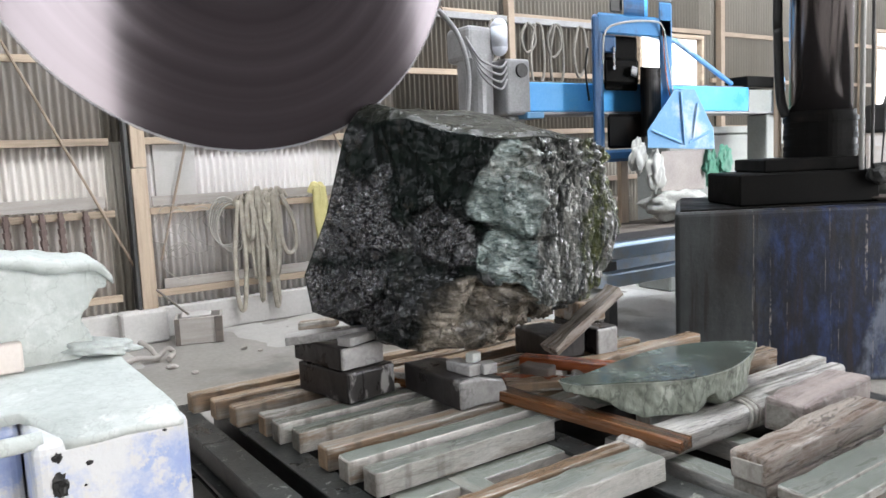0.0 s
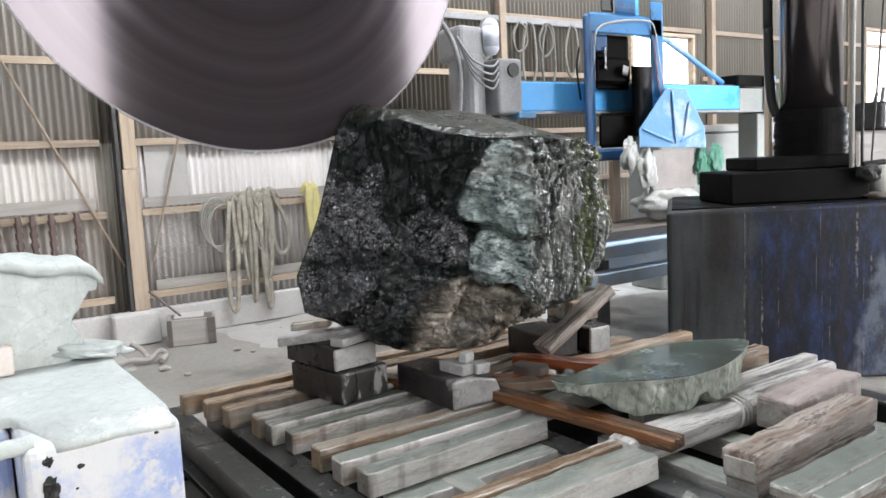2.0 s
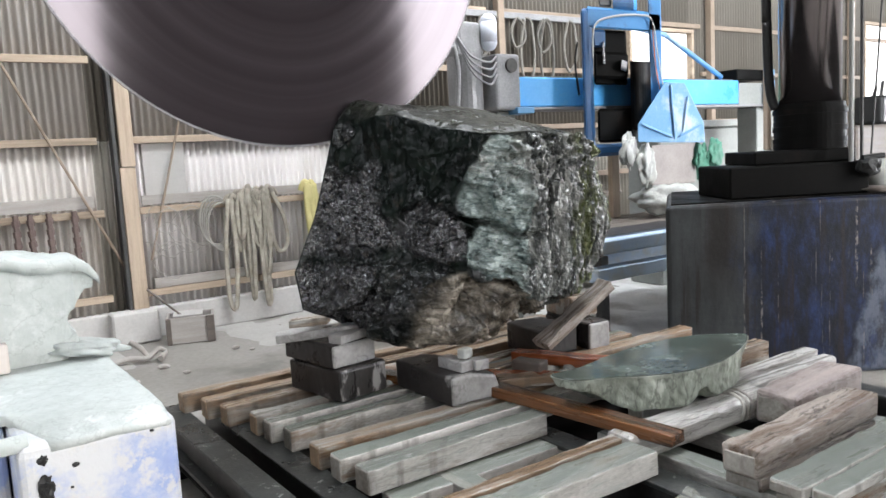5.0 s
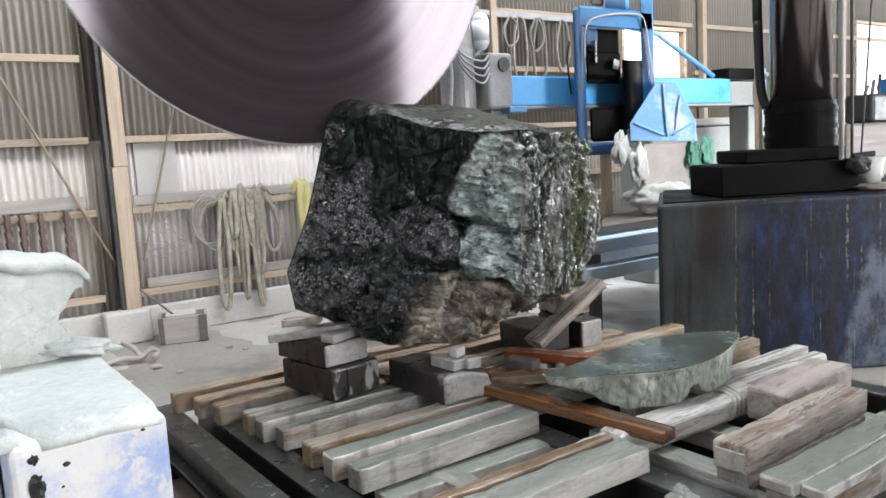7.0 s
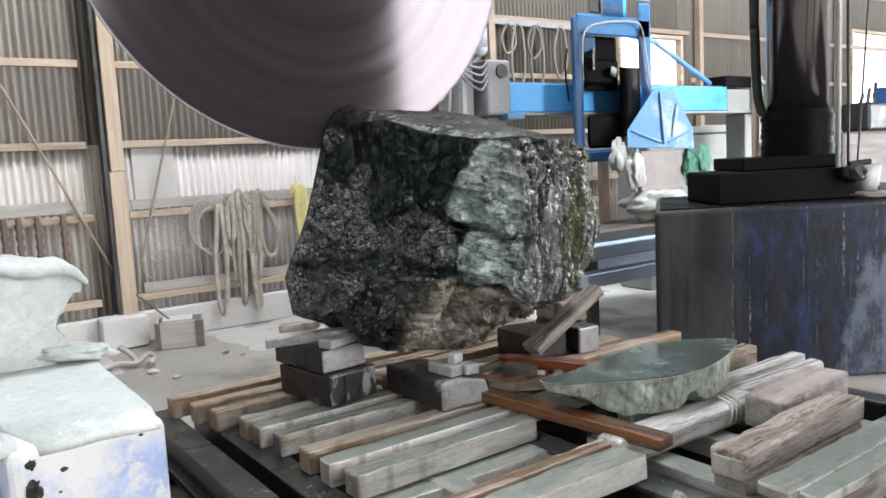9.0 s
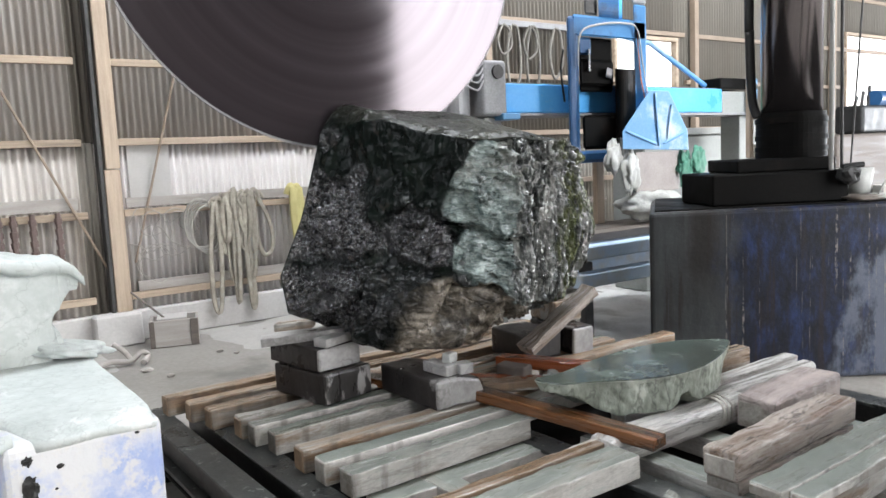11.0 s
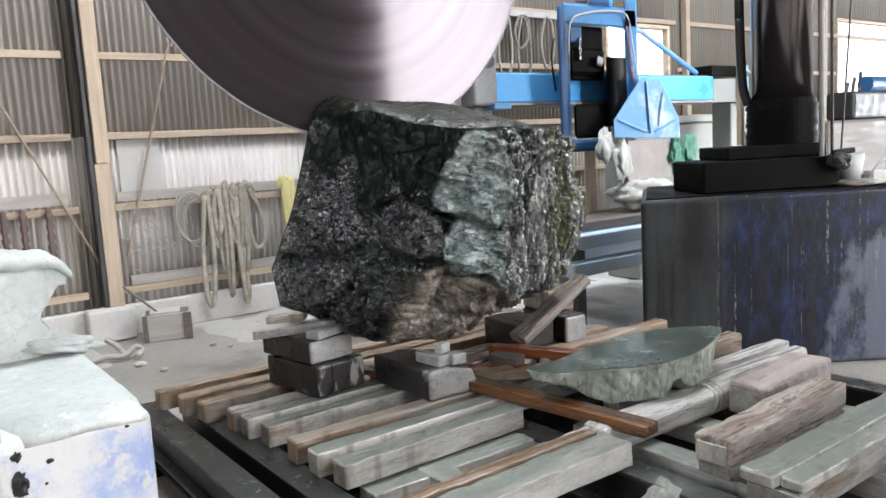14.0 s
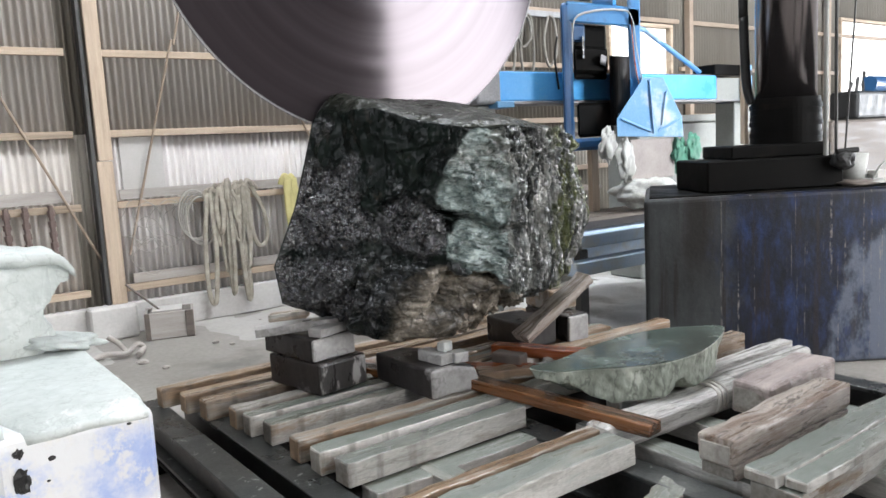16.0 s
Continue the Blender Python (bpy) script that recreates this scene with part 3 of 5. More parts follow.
        for v in bm.verts:
            u, w = v.co.x * 2, v.co.y * 2
            v.co = Vector((x0 + (x1 - x0) * (v.co.x + 0.5), y0 + (y1 - y0) * (v.co.y + 0.5), 0))
            bank = (1 - u * u) * (1 - w * w if w < 0 or "heap" in label else 1)
            v.co.z = 0.004 + top * (1.1 * bank - 0.55 + 0.8 * noise.fractal(v.co * 1.1 + Vector((seed, 0, 0)), 1.0, 2.0, 4))
        thing(name, bm, WHITE_SLURRY if "heap" in label else DUST, Matrix(), label, "dust", kind="structure", smooth=True)
    # The other walls and the roof, out of the view; dark to cut bounced light.
    for k, (a, b) in enumerate(((WEST, -4.3), (13.0, 23.0))):
        thing("wall_south_%d" % (k + 1), box(a, b, SOUTH - 0.2, SOUTH, 0, EAVES, 0.01), DARK_LINING, Matrix(), "dark boarded wall beside the wide doorway", "wall", kind="structure")
    thing("wall_south_3", box(-4.3, 13.0, SOUTH - 0.45, SOUTH - 0.22, 8.25, EAVES, 0.01), DARK_LINING, Matrix(), "dark boarded wall above the doorway", "wall", kind="structure")
    # Unseen panel, standing in for the dark mass that the blade mirrors.
    thing("wall_partition", box(2.15, 6.50, -2.8, -2.6, 0, EAVES, 0.01), MIRRORED_PANEL, Matrix(), "unseen red-brown panel mirrored in the saw blade", "wall", kind="structure")
    thing("wall_west", box(WEST - 0.2, WEST, SOUTH, NORTH + 0.05, 0, 2.2, 0.01), DARK_LINING, Matrix(), "dark boarded end wall", "wall", kind="structure")
    for k, (a, b, c, d) in enumerate(((SOUTH, NORTH + 0.05, 4.2, EAVES), (SOUTH, -0.5, 2.2, 4.2), (3.7, NORTH + 0.05, 2.2, 4.2))):
        thing("wall_west_%d" % (k + 1), box(WEST - 0.2, WEST, a, b, c, d, 0), DARK_LINING, Matrix(), "dark boarded end wall round a window", "wall", kind="structure")
    thing("wall_east", box(23.0, 23.2, SOUTH, NORTH + 0.05, 0, EAVES, 0.01), DARK_LINING, Matrix(), "dark boarded end wall behind a wide door", "wall", kind="structure")
    thing("ceiling", box(WEST - 0.2, 23.2, SOUTH - 0.45, NORTH + 0.05, EAVES, EAVES + 0.15, 0.01), DARK_LINING, Matrix(), "dark boarded roof lining of the hall", "ceiling", kind="structure")
    bm = box(-60, 260, 40.0, 40.2, -1, 60, 0)
    thing("backdrop", bm, sky_glow(), Matrix(), "plain white overcast sky outside the windows", "sky", kind="structure")
    bm = box(-40, 80, -40, 60, -0.35, -0.08, 0)
    thing("ground", bm, CONCRETE, Matrix(), "pale dusty yard outside the hall", "ground", kind="structure")


# ---- the block of jade ----


def rock_material():
    """Wet jade; the boulder's float attributes say where each kind of rock and the painted glints show."""
    m = bpy.data.materials.new("wet_green_black_jade")
    m.use_nodes = True
    nodes, links = m.node_tree.nodes, m.node_tree.links
    bsdf = nodes["Principled BSDF"]
    vec = nodes.new("ShaderNodeTexCoord").outputs["Object"]

    def noise_tex(sc, detail, rough_=0.6, stretch=None, twist=0.0):
        n = nodes.new("ShaderNodeTexNoise")
        n.inputs["Scale"].default_value, n.inputs["Detail"].default_value, n.inputs["Roughness"].default_value = sc, detail, rough_
        n.inputs["Distortion"].default_value = twist
        src = vec
        if stretch:
            mp = nodes.new("ShaderNodeMapping")
            mp.inputs["Scale"].default_value = stretch
            links.new(vec, mp.inputs[0])
            src = mp.outputs[0]
        links.new(src, n.inputs["Vector"])
        return n.outputs["Fac"]

    def math_(op, a, b=0.0):
        n = nodes.new("ShaderNodeMath")
        n.operation = op
        for k, v in enumerate((a, b)):
            if isinstance(v, (int, float)):
                n.inputs[k].default_value = v
            else:
                links.new(v, n.inputs[k])
        return n.outputs[0]

    def mix(fac, a, b):
        n = nodes.new("ShaderNodeMix")
        n.data_type = "RGBA"
        links.new(fac, n.inputs[0])
        for k, v in ((6, a), (7, b)):
            if isinstance(v, tuple):
                n.inputs[k].default_value = (*v, 1)
            else:
                links.new(v, n.inputs[k])
        return n.outputs[2]

    def zone(name):
        n = nodes.new("ShaderNodeAttribute")
        n.attribute_name = name
        return n.outputs["Fac"]

    def patch(value, lo, hi):
        return ramp(nodes, links, value, [(lo, (0,)), (hi, (1,))])

    grey, rib, brown, glint, moss, crown = (zone(n) for n in ("grey", "rib", "brown", "glint", "moss", "crown"))
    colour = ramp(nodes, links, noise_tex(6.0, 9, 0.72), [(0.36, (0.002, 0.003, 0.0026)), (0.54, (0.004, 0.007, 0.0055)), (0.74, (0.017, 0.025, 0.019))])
    # Lilac-grey sheen and pale glint flecks, put into the base colour.
    sheen_flecks = ramp(nodes, links, noise_tex(34.0, 6, 0.7), [(0.44, (0.004, 0.0045, 0.005)), (0.56, (0.038, 0.035, 0.042)), (0.72, (0.19, 0.18, 0.205))])
    colour = mix(math_("MULTIPLY", glint, 0.65), colour, sheen_flecks)
    ochre = math_("MULTIPLY", patch(noise_tex(7.5, 7, 0.7), 0.60, 0.68), 0.35)
    colour = mix(ochre, colour, (0.085, 0.062, 0.050))
    pale = ramp(nodes, links, noise_tex(9.0, 10, 0.78, (1, 1, 2.6), 0.5), [(0.34, (0.014, 0.021, 0.020)), (0.45, (0.115, 0.152, 0.145)), (0.62, (0.44, 0.51, 0.485))])
    sand = ramp(nodes, links, noise_tex(9.0, 10, 0.78, (1, 1, 4.0), 0.4), [(0.36, (0.025, 0.024, 0.021)), (0.50, (0.155, 0.15, 0.13)), (0.66, (0.36, 0.35, 0.31))])
    pale = mix(math_("MULTIPLY", patch(noise_tex(2.6, 6, 0.65), 0.50, 0.62), 0.65), pale, sand)
    pale = mix(math_("MULTIPLY", patch(noise_tex(13.0, 7, 0.7), 0.555, 0.62), 0.85), pale, (0.012, 0.017, 0.015))
    colour = mix(grey, colour, pale)
    streak = ramp(nodes, links, noise_tex(17.0, 8, 0.66, (1, 1, 0.13), 0.3), [(0.38, (0.007, 0.009, 0.008)), (0.48, (0.090, 0.098, 0.092)), (0.60, (0.46, 0.465, 0.435))])
    streak = mix(math_("MULTIPLY", patch(noise_tex(8.0, 8, 0.7, (1, 1, 0.5)), 0.52, 0.60), 0.6), streak, (0.013, 0.016, 0.014))
    colour = mix(rib, colour, streak)
    earth = ramp(nodes, links, noise_tex(8.0, 10, 0.75, (1, 1, 1.5), 0.4), [(0.34, (0.014, 0.012, 0.010)), (0.48, (0.145, 0.125, 0.10)), (0.64, (0.44, 0.385, 0.32))])
    colour = mix(brown, colour, earth)
    green = ramp(nodes, links, noise_tex(14.0, 6, 0.6, (1, 1, 0.3)), [(0.35, (0.030, 0.042, 0.016)), (0.65, (0.19, 0.215, 0.075))])
    colour = mix(math_("MULTIPLY", moss, patch(noise_tex(9.0, 6, 0.65, (1, 1, 0.25)), 0.44, 0.54)), colour, green)
    olive = ramp(nodes, links, noise_tex(7.0, 7, 0.65, (0.5, 3, 1)), [(0.3, (0.006, 0.008, 0.006)), (0.7, (0.036, 0.037, 0.028))])
    colour = mix(crown, colour, olive)
    links.new(colour, bsdf.inputs["Base Color"])
    wet = nodes.new("ShaderNodeMapRange")
    wet.inputs[1].default_value, wet.inputs[2].default_value, wet.inputs[3].default_value, wet.inputs[4].default_value = 0.38, 0.62, 0.06, 0.30
    links.new(noise_tex(7.0, 5, 0.6), wet.inputs[0])
    links.new(math_("ADD", wet.outputs[0], math_("MULTIPLY", crown, 0.16)), bsdf.inputs["Roughness"])
    busy = math_("MAXIMUM", math_("MAXIMUM", glint, rib), math_("MAXIMUM", math_("MAXIMUM", math_("MULTIPLY", grey, 0.45), math_("MULTIPLY", crown, 0.12)), math_("MULTIPLY", brown, 0.5)))
    links.new(math_("ADD", 0.14, math_("MULTIPLY", busy, 0.46)), bsdf.inputs["Specular IOR Level"])
    # Water film: rounded beads and wrinkles, strongest on the glassy break and on the ribs.
    film = math_("ABSOLUTE", math_("SUBTRACT", noise_tex(24.0, 2, 0.5, (1, 1, 0.8), 0.8), 0.5))
    beads = nodes.new("ShaderNodeTexVoronoi")
    beads.feature = "SMOOTH_F1"
    beads.inputs["Scale"].default_value, beads.inputs["Smoothness"].default_value = 36.0, 0.4
    links.new(vec, beads.inputs["Vector"])
    strong = math_("ADD", 0.05, math_("ADD", math_("MULTIPLY", glint, 0.95), math_("ADD", math_("MULTIPLY", rib, 1.45), math_("ADD", math_("MULTIPLY", grey, 0.42), math_("MULTIPLY", brown, 0.34)))))
    height = math_("MULTIPLY", math_("ADD", math_("MULTIPLY", film, -1.3), math_("MULTIPLY", beads.outputs["Distance"], -0.75)), strong)
    b = nodes.new("ShaderNodeBump")
    b.inputs["Strength"].default_value, b.inputs["Distance"].default_value = 1.0, 0.013
    links.new(height, b.inputs["Height"])
    tooth = nodes.new("ShaderNodeBump")
    tooth.inputs["Strength"].default_value, tooth.inputs["Distance"].default_value = 0.6, 0.006
    links.new(noise_tex(60.0, 4, 0.6), tooth.inputs["Height"])
    links.new(b.outputs[0], tooth.inputs["Normal"])
    links.new(tooth.outputs[0], bsdf.inputs["Normal"])
    links.new(b.outputs[0], bsdf.inputs["Coat Normal"])
    links.new(busy, bsdf.inputs["Coat Weight"])
    bsdf.inputs["Coat Roughness"].default_value = 0.035
    return m


ROCK_AT = (1.70, 2.90, 0.66)   # west end, front, underside
ROCK_BACK = 0.815              # the sawn back, against the disc


def rock_top(x, y):
    """Height of the block's top face over its underside."""
    z = 1.145 + 0.19 * y / 0.8
    z -= 0.24 * max(0.0, x - 0.95) ** 1.3
    z += 0.05 * math.exp(-((x - 0.28) / 0.2) ** 2)
    z -= 0.16 * min(1.0, max(0.0, (0.40 - x) / 0.2)) ** 2
    z -= 0.05 * math.exp(-((x - 0.42) / 0.10) ** 2 - (y / 0.3) ** 2)
    return z


def build_rock():
    # Outline of five levels (columns: back west, west, front corner, front, east front, east back), in metres from ROCK_AT.
    levels = [
        (0.13, [(0.15, 0.78), (0.18, 0.52), (0.40, 0.30), (0.62, 0.12), (0.92, 0.28), (1.20, 0.75)]),
        (0.27, [(-0.05, 0.81), (0.10, 0.50), (0.44, 0.14), (0.78, 0.00), (1.26, 0.10), (1.60, 0.80)]),
        (0.47, [(-0.08, 0.81), (0.08, 0.52), (0.50, 0.07), (0.82, -0.06), (1.46, 0.08), (1.66, 0.81)]),
        (0.76, [(0.06, 0.81), (0.19, 0.50), (0.50, 0.10), (0.86, -0.05), (1.47, 0.08), (1.64, 0.81)]),
        (1.0, [(0.20, 0.81), (0.30, 0.48), (0.60, 0.03), (0.98, 0.02), (1.45, 0.13), (1.60, 0.81)]),
    ]
    cols, rings_up = 820, 400
    centre = Vector((0.82, 0.42))

    def outline(level, s):
        pts = levels[level][1]
        k = s * len(pts)
        i, f = int(k) % len(pts), k - int(k)
        a, b, c, d = (Vector(pts[(i + j) % len(pts)]) for j in (-1, 0, 1, 2))
        smooth = 0.5 * (2 * b + (c - a) * f + (2 * a - 5 * b + 4 * c - d) * f * f + (3 * b - a - 3 * c + d) * f ** 3)
        return smooth * 0.12 + b.lerp(c, f) * 0.88

    grid = []
    for r in range(rings_up + 1):
        v = r / rings_up
        ring = []
        for c in range(cols):
            s = c / cols
            if v < 0.12:                       # underside
                o = outline(0, s)
                k = v / 0.12
                p = centre + Vector((-0.22, -0.08)) * (1 - k) + (o - centre) * k
                z = 0.02 + 0.11 * k ** 2 + 0.09 * k * max(0.0, 0.3 - p.x)
            elif v < 0.72:                     # sides
                k = (v - 0.12) / 0.6 * (len(levels) - 1)
                i = min(int(k), len(levels) - 2)
                f = k - i
                p = outline(i, s).lerp(outline(i + 1, s), f)
                za = levels[i][0]
                zb = levels[i + 1][0] if i + 1 < len(levels) - 1 else rock_top(p.x, p.y) - 0.02
                z = za + (zb - za) * f + 0.10 * max(0.0, 0.4 - p.x) * max(0.0, 1 - k)
            else:                              # top
                k = (v - 0.72) / 0.28
                p = outline(len(levels) - 1, s).lerp(centre, k)
                z = rock_top(p.x, p.y) - 0.02 * max(0.0, 1 - k * 8)
            ring.append(Vector((p.x, p.y, z)))
        grid.append(ring)
    bm = bmesh.new()
    verts = [[bm.verts.new(p) for p in ring] for ring in grid[1:-1]]
    low, high = bm.verts.new((0.60, 0.34, 0.02)), bm.verts.new((centre.x, centre.y, rock_top(centre.x, centre.y)))
    for a, b in zip(verts, verts[1:]):
        for c in range(cols):
            d = (c + 1) % cols
            bm.faces.new((a[c], a[d], b[d], b[c]))
    for c in range(cols):
        d = (c + 1) % cols
        bm.faces.new((low, verts[0][d], verts[0][c]))
        bm.faces.new((high, verts[-1][c], verts[-1][d]))
    bmesh.ops.recalc_face_normals(bm, faces=bm.faces[:])
    bm.normal_update()
    normals = [v.normal.copy() for v in bm.verts]
    zones = {n: np.zeros(len(normals), np.float32) for n in ("grey", "rib", "brown", "glint", "moss", "crown")}
    ridge_z = (0.30, 0.35, 0.42, 0.54, 0.66, 0.70, 0.74, 0.83, 0.95, 1.08, 1.20)
    ridge_x = (0.80, 0.72, 0.58, 0.52, 0.56, 0.60, 0.51, 0.50, 0.54, 0.65, 0.76)
    brown_x, brown_z = (0.30, 0.48, 0.62, 0.75, 0.90, 1.10), (0.38, 0.43, 0.40, 0.35, 0.26, 0.18)

    def rise(value, lo, hi):
        k = max(0.0, min(1.0, (value - lo) / (hi - lo)))
        return k * k * (3 - 2 * k)

    def shards(q):
        """Broken plates: a height of its own for each cell, with a sharp step at its border."""
        d, at = noise.voronoi(q)
        return noise.cell(at[0] * 3.7) - 0.5, d[1] - d[0]

    for i, (v, n) in enumerate(zip(bm.verts, normals)):
        p = v.co.copy()
        if p.y > 0.80:
            v.co.y = min(v.co.y, ROCK_BACK)
            continue
        back = max(0.0, min(1.0, (p.y - 0.77) / 0.03))
        w = noise.fractal(p * 4.5, 1.0, 2.0, 4)
        fine = noise.fractal(p * 19, 1.0, 2.0, 3)
        crown = rise(n.z, 0.45, 0.7) * rise(p.z, 0.9, 1.0)
        side = 1 - crown
        east = rise(p.x + 0.035 * w + 0.015 * fine - float(np.interp(p.z, ridge_z, ridge_x)), -0.015, 0.015)
        rib = rise(p.x + 0.05 * w + 0.02 * fine, 0.82, 0.875) * side
        brown = rise(float(np.interp(p.x, brown_x, brown_z)) + 0.05 * w + 0.02 * fine - p.z, -0.01, 0.02) * rise(p.x + 0.06 * w, 0.31, 0.42) * side
        grey = east * (1 - rib) * (1 - brown) * side
        west = (1 - east) * (1 - brown) * side
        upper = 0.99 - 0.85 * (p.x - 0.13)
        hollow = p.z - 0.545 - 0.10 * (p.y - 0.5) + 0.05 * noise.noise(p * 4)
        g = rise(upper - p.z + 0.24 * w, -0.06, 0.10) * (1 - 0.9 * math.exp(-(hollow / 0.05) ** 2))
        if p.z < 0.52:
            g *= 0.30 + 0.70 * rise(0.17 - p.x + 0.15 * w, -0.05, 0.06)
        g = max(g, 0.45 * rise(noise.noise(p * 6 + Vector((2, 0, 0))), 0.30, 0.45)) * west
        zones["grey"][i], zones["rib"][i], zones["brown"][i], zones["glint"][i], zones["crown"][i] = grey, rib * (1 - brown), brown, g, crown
        zones["moss"][i] = rise(p.x + 0.10 * w, 1.13, 1.24) * side
        # large, uneven breaks everywhere
        d = 0.050 * noise.fractal(p * 2.6, 1.0, 2.0, 4) - 0.005 + 0.006 * fine
        step, gap = shards(p * 5.0 + noise.noise_vector(p * 4) * 0.30)
        d += (0.050 * west * (0.3 + 0.7 * g) + 0.022 * brown) * step
        # bedded plates on the pale face, with two deep ledges
        tilt = Vector((p.x * 5.0 + p.z * 1.2, p.y * 5.0, p.z * 11.0 + p.x * 2.2)) + noise.noise_vector(p * 5) * 0.45
        step, gap = shards(tilt)
        thin, gap2 = shards(Vector((p.x * 12.0, p.y * 12.0, p.z * 34.0 + p.x * 8)) + noise.noise_vector(p * 9) * 0.5)
        d += (grey + 0.6 * brown) * (0.046 * step + 0.017 * thin)
        front = rise(p.x, 0.44, 0.50) * rise(1.00 - p.x, 0.0, 0.08) * rise(0.34 - p.y, 0.0, 0.08)
        ledge = 0.745 - 0.32 * (p.x - 0.515) + 0.030 * noise.noise(p * 7) + 0.012 * noise.noise(p * 25)
        d -= front * 0.075 * math.exp(-((p.z - ledge + 0.018) / 0.014) ** 2)
        d -= front * 0.035 * rise(ledge - p.z, 0.0, 0.012) * rise(p.z - ledge + 0.26, 0.0, 0.22)
        ledge = float(np.interp(p.x, brown_x, brown_z)) + 0.035 * noise.noise(p * 6 + Vector((4, 0, 0))) + 0.012 * noise.noise(p * 23)
        d -= front * 0.060 * math.exp(-((p.z - ledge + 0.016) / 0.016) ** 2)
        d -= front * 0.065 * rise(ledge - p.z, 0.0, 0.012) * rise(p.z, 0.10, 0.22)
        # ribs that run up and down at the east end, cut across at uneven heights
        line = noise.noise(Vector((p.x * 30 + p.y * 26, p.y * 6, p.z * 1.5 + w)))
        band = noise.noise(Vector((p.x * 75 + p.y * 60, p.y * 9, p.z * 3.0)))
        cross, gap3 = shards(Vector((p.x * 16, p.y * 16, p.z * 7.5)) + noise.noise_vector(p * 8) * 0.4)
        d += rib * (0.034 * (0.6 - abs(line) * 2.4) + 0.013 * band + 0.024 * cross)
        d += rib * rise(p.z, 0.86, 0.96) * 0.016 * math.sin(p.z * 95 + 5 * w + 4 * p.x)
        # glassy break on the west face and the smooth hollow over its foot
        d -= west * 0.045 * math.exp(-(hollow / 0.05) ** 2)
        if g > 0.02:
            chip, gap4 = shards(p * 21 + noise.noise_vector(p * 8) * 0.8)
            small, gap5 = shards(p * 48 + noise.noise_vector(p * 14) * 0.6)
            d += g * (0.016 * chip + 0.009 * small)
        d += west * (1 - g) * 0.006 * noise.noise(Vector((p.x * 34, p.y * 34, p.z * 5)))
        d += crown * (0.010 * noise.noise(Vector((p.x * 3, p.y * 14, 0))) - 0.8 * 0.050 * noise.fractal(p * 2.6, 1.0, 2.0, 4))
        v.co = p + n * d * (1 - back) * (0.45 + 0.55 * rise(p.z, 0.05, 0.20))
        v.co.y = min(v.co.y, ROCK_BACK)
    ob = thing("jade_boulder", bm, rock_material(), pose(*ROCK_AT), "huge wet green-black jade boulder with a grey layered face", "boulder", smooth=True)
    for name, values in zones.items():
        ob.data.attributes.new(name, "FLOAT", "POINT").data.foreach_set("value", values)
    return ob


# ---- the saw disc ----
DISC_Y, DISC_Z, DISC_R = 3.735, 3.04, 1.26


def build_disc():
    saw = empty("circular_saw", pose(1.40, DISC_Y, DISC_Z), "large circular stone saw with a wet steel blade", "stone saw")
    bm = bmesh.new()
    n, r = 200, DISC_R - 0.008
    bmesh.ops.create_cone(bm, cap_ends=True, segments=n, radius1=r, radius2=r, depth=0.009, matrix=Matrix.Rotation(math.pi / 2, 4, "X"))
    blade = part("blade", bm, SAW_STEEL, saw, "spinning blade of wet brushed steel")
    me = mesh_of("segment", box(-0.024, 0.024, -0.006, 0.006, r - 0.004, DISC_R, 0.001), SILVER)
    for k in range(120):
        ob = new("segment", me)
        ob.parent = blade
        ob.matrix_local = Matrix.Rotation(2 * math.pi * k / 120, 4, "Y")
    part("flange", rod((0, -0.035, 0), (0, -0.005, 0), 0.20, 40), DARK_STEEL, blade, "round clamping flange of dark steel")
    part("hub_nut", rod((0, -0.09, 0), (0, -0.035, 0), 0.06, 6), CHROME, blade, "steel hub nut")
    part("spindle", rod((0, 0.02, 0), (0, 0.75, 0), 0.09, 20), DARK_STEEL, saw)
    part("gearbox", box(-0.3, 0.3, 0.35, 0.85, -0.25, 1.2, 0.03), BLACK_STEEL, saw)
    part("slide", box(-0.2, 0.2, 0.45, 0.75, 1.2, EAVES - DISC_Z, 0.02), DARK_STEEL, saw)
    return saw, blade

TABLE = 0.365   # top of the steel carriage under the timbers


def lay(name, x, y, z, length, w, h, mat, label, turn=0.0, seed=1, wear=0.005, chip=0.0, group="timbers under the boulder", bevel=0.006, tilt=0.0, roll=0.0):
    bm = plank(length, w, h, seed, wear, bevel, max(14, int(length / 0.045)), max(chip, 0.006))
    ob = empty(name, pose(x, y, z, roll, tilt, turn), label, "timber", group)
    part("body", bm, mat, ob)
    end = rough(box(-0.004, 0.03, -w / 2 + bevel, w / 2 - bevel, bevel * 0.6, h - bevel - chip * 0.4, 0.003), 0.002, 20, seed)
    part("cut_end", end, END_TAN if mat is TIMBER_TAN else END_GRAIN, ob, "sawn end grain")
    return ob


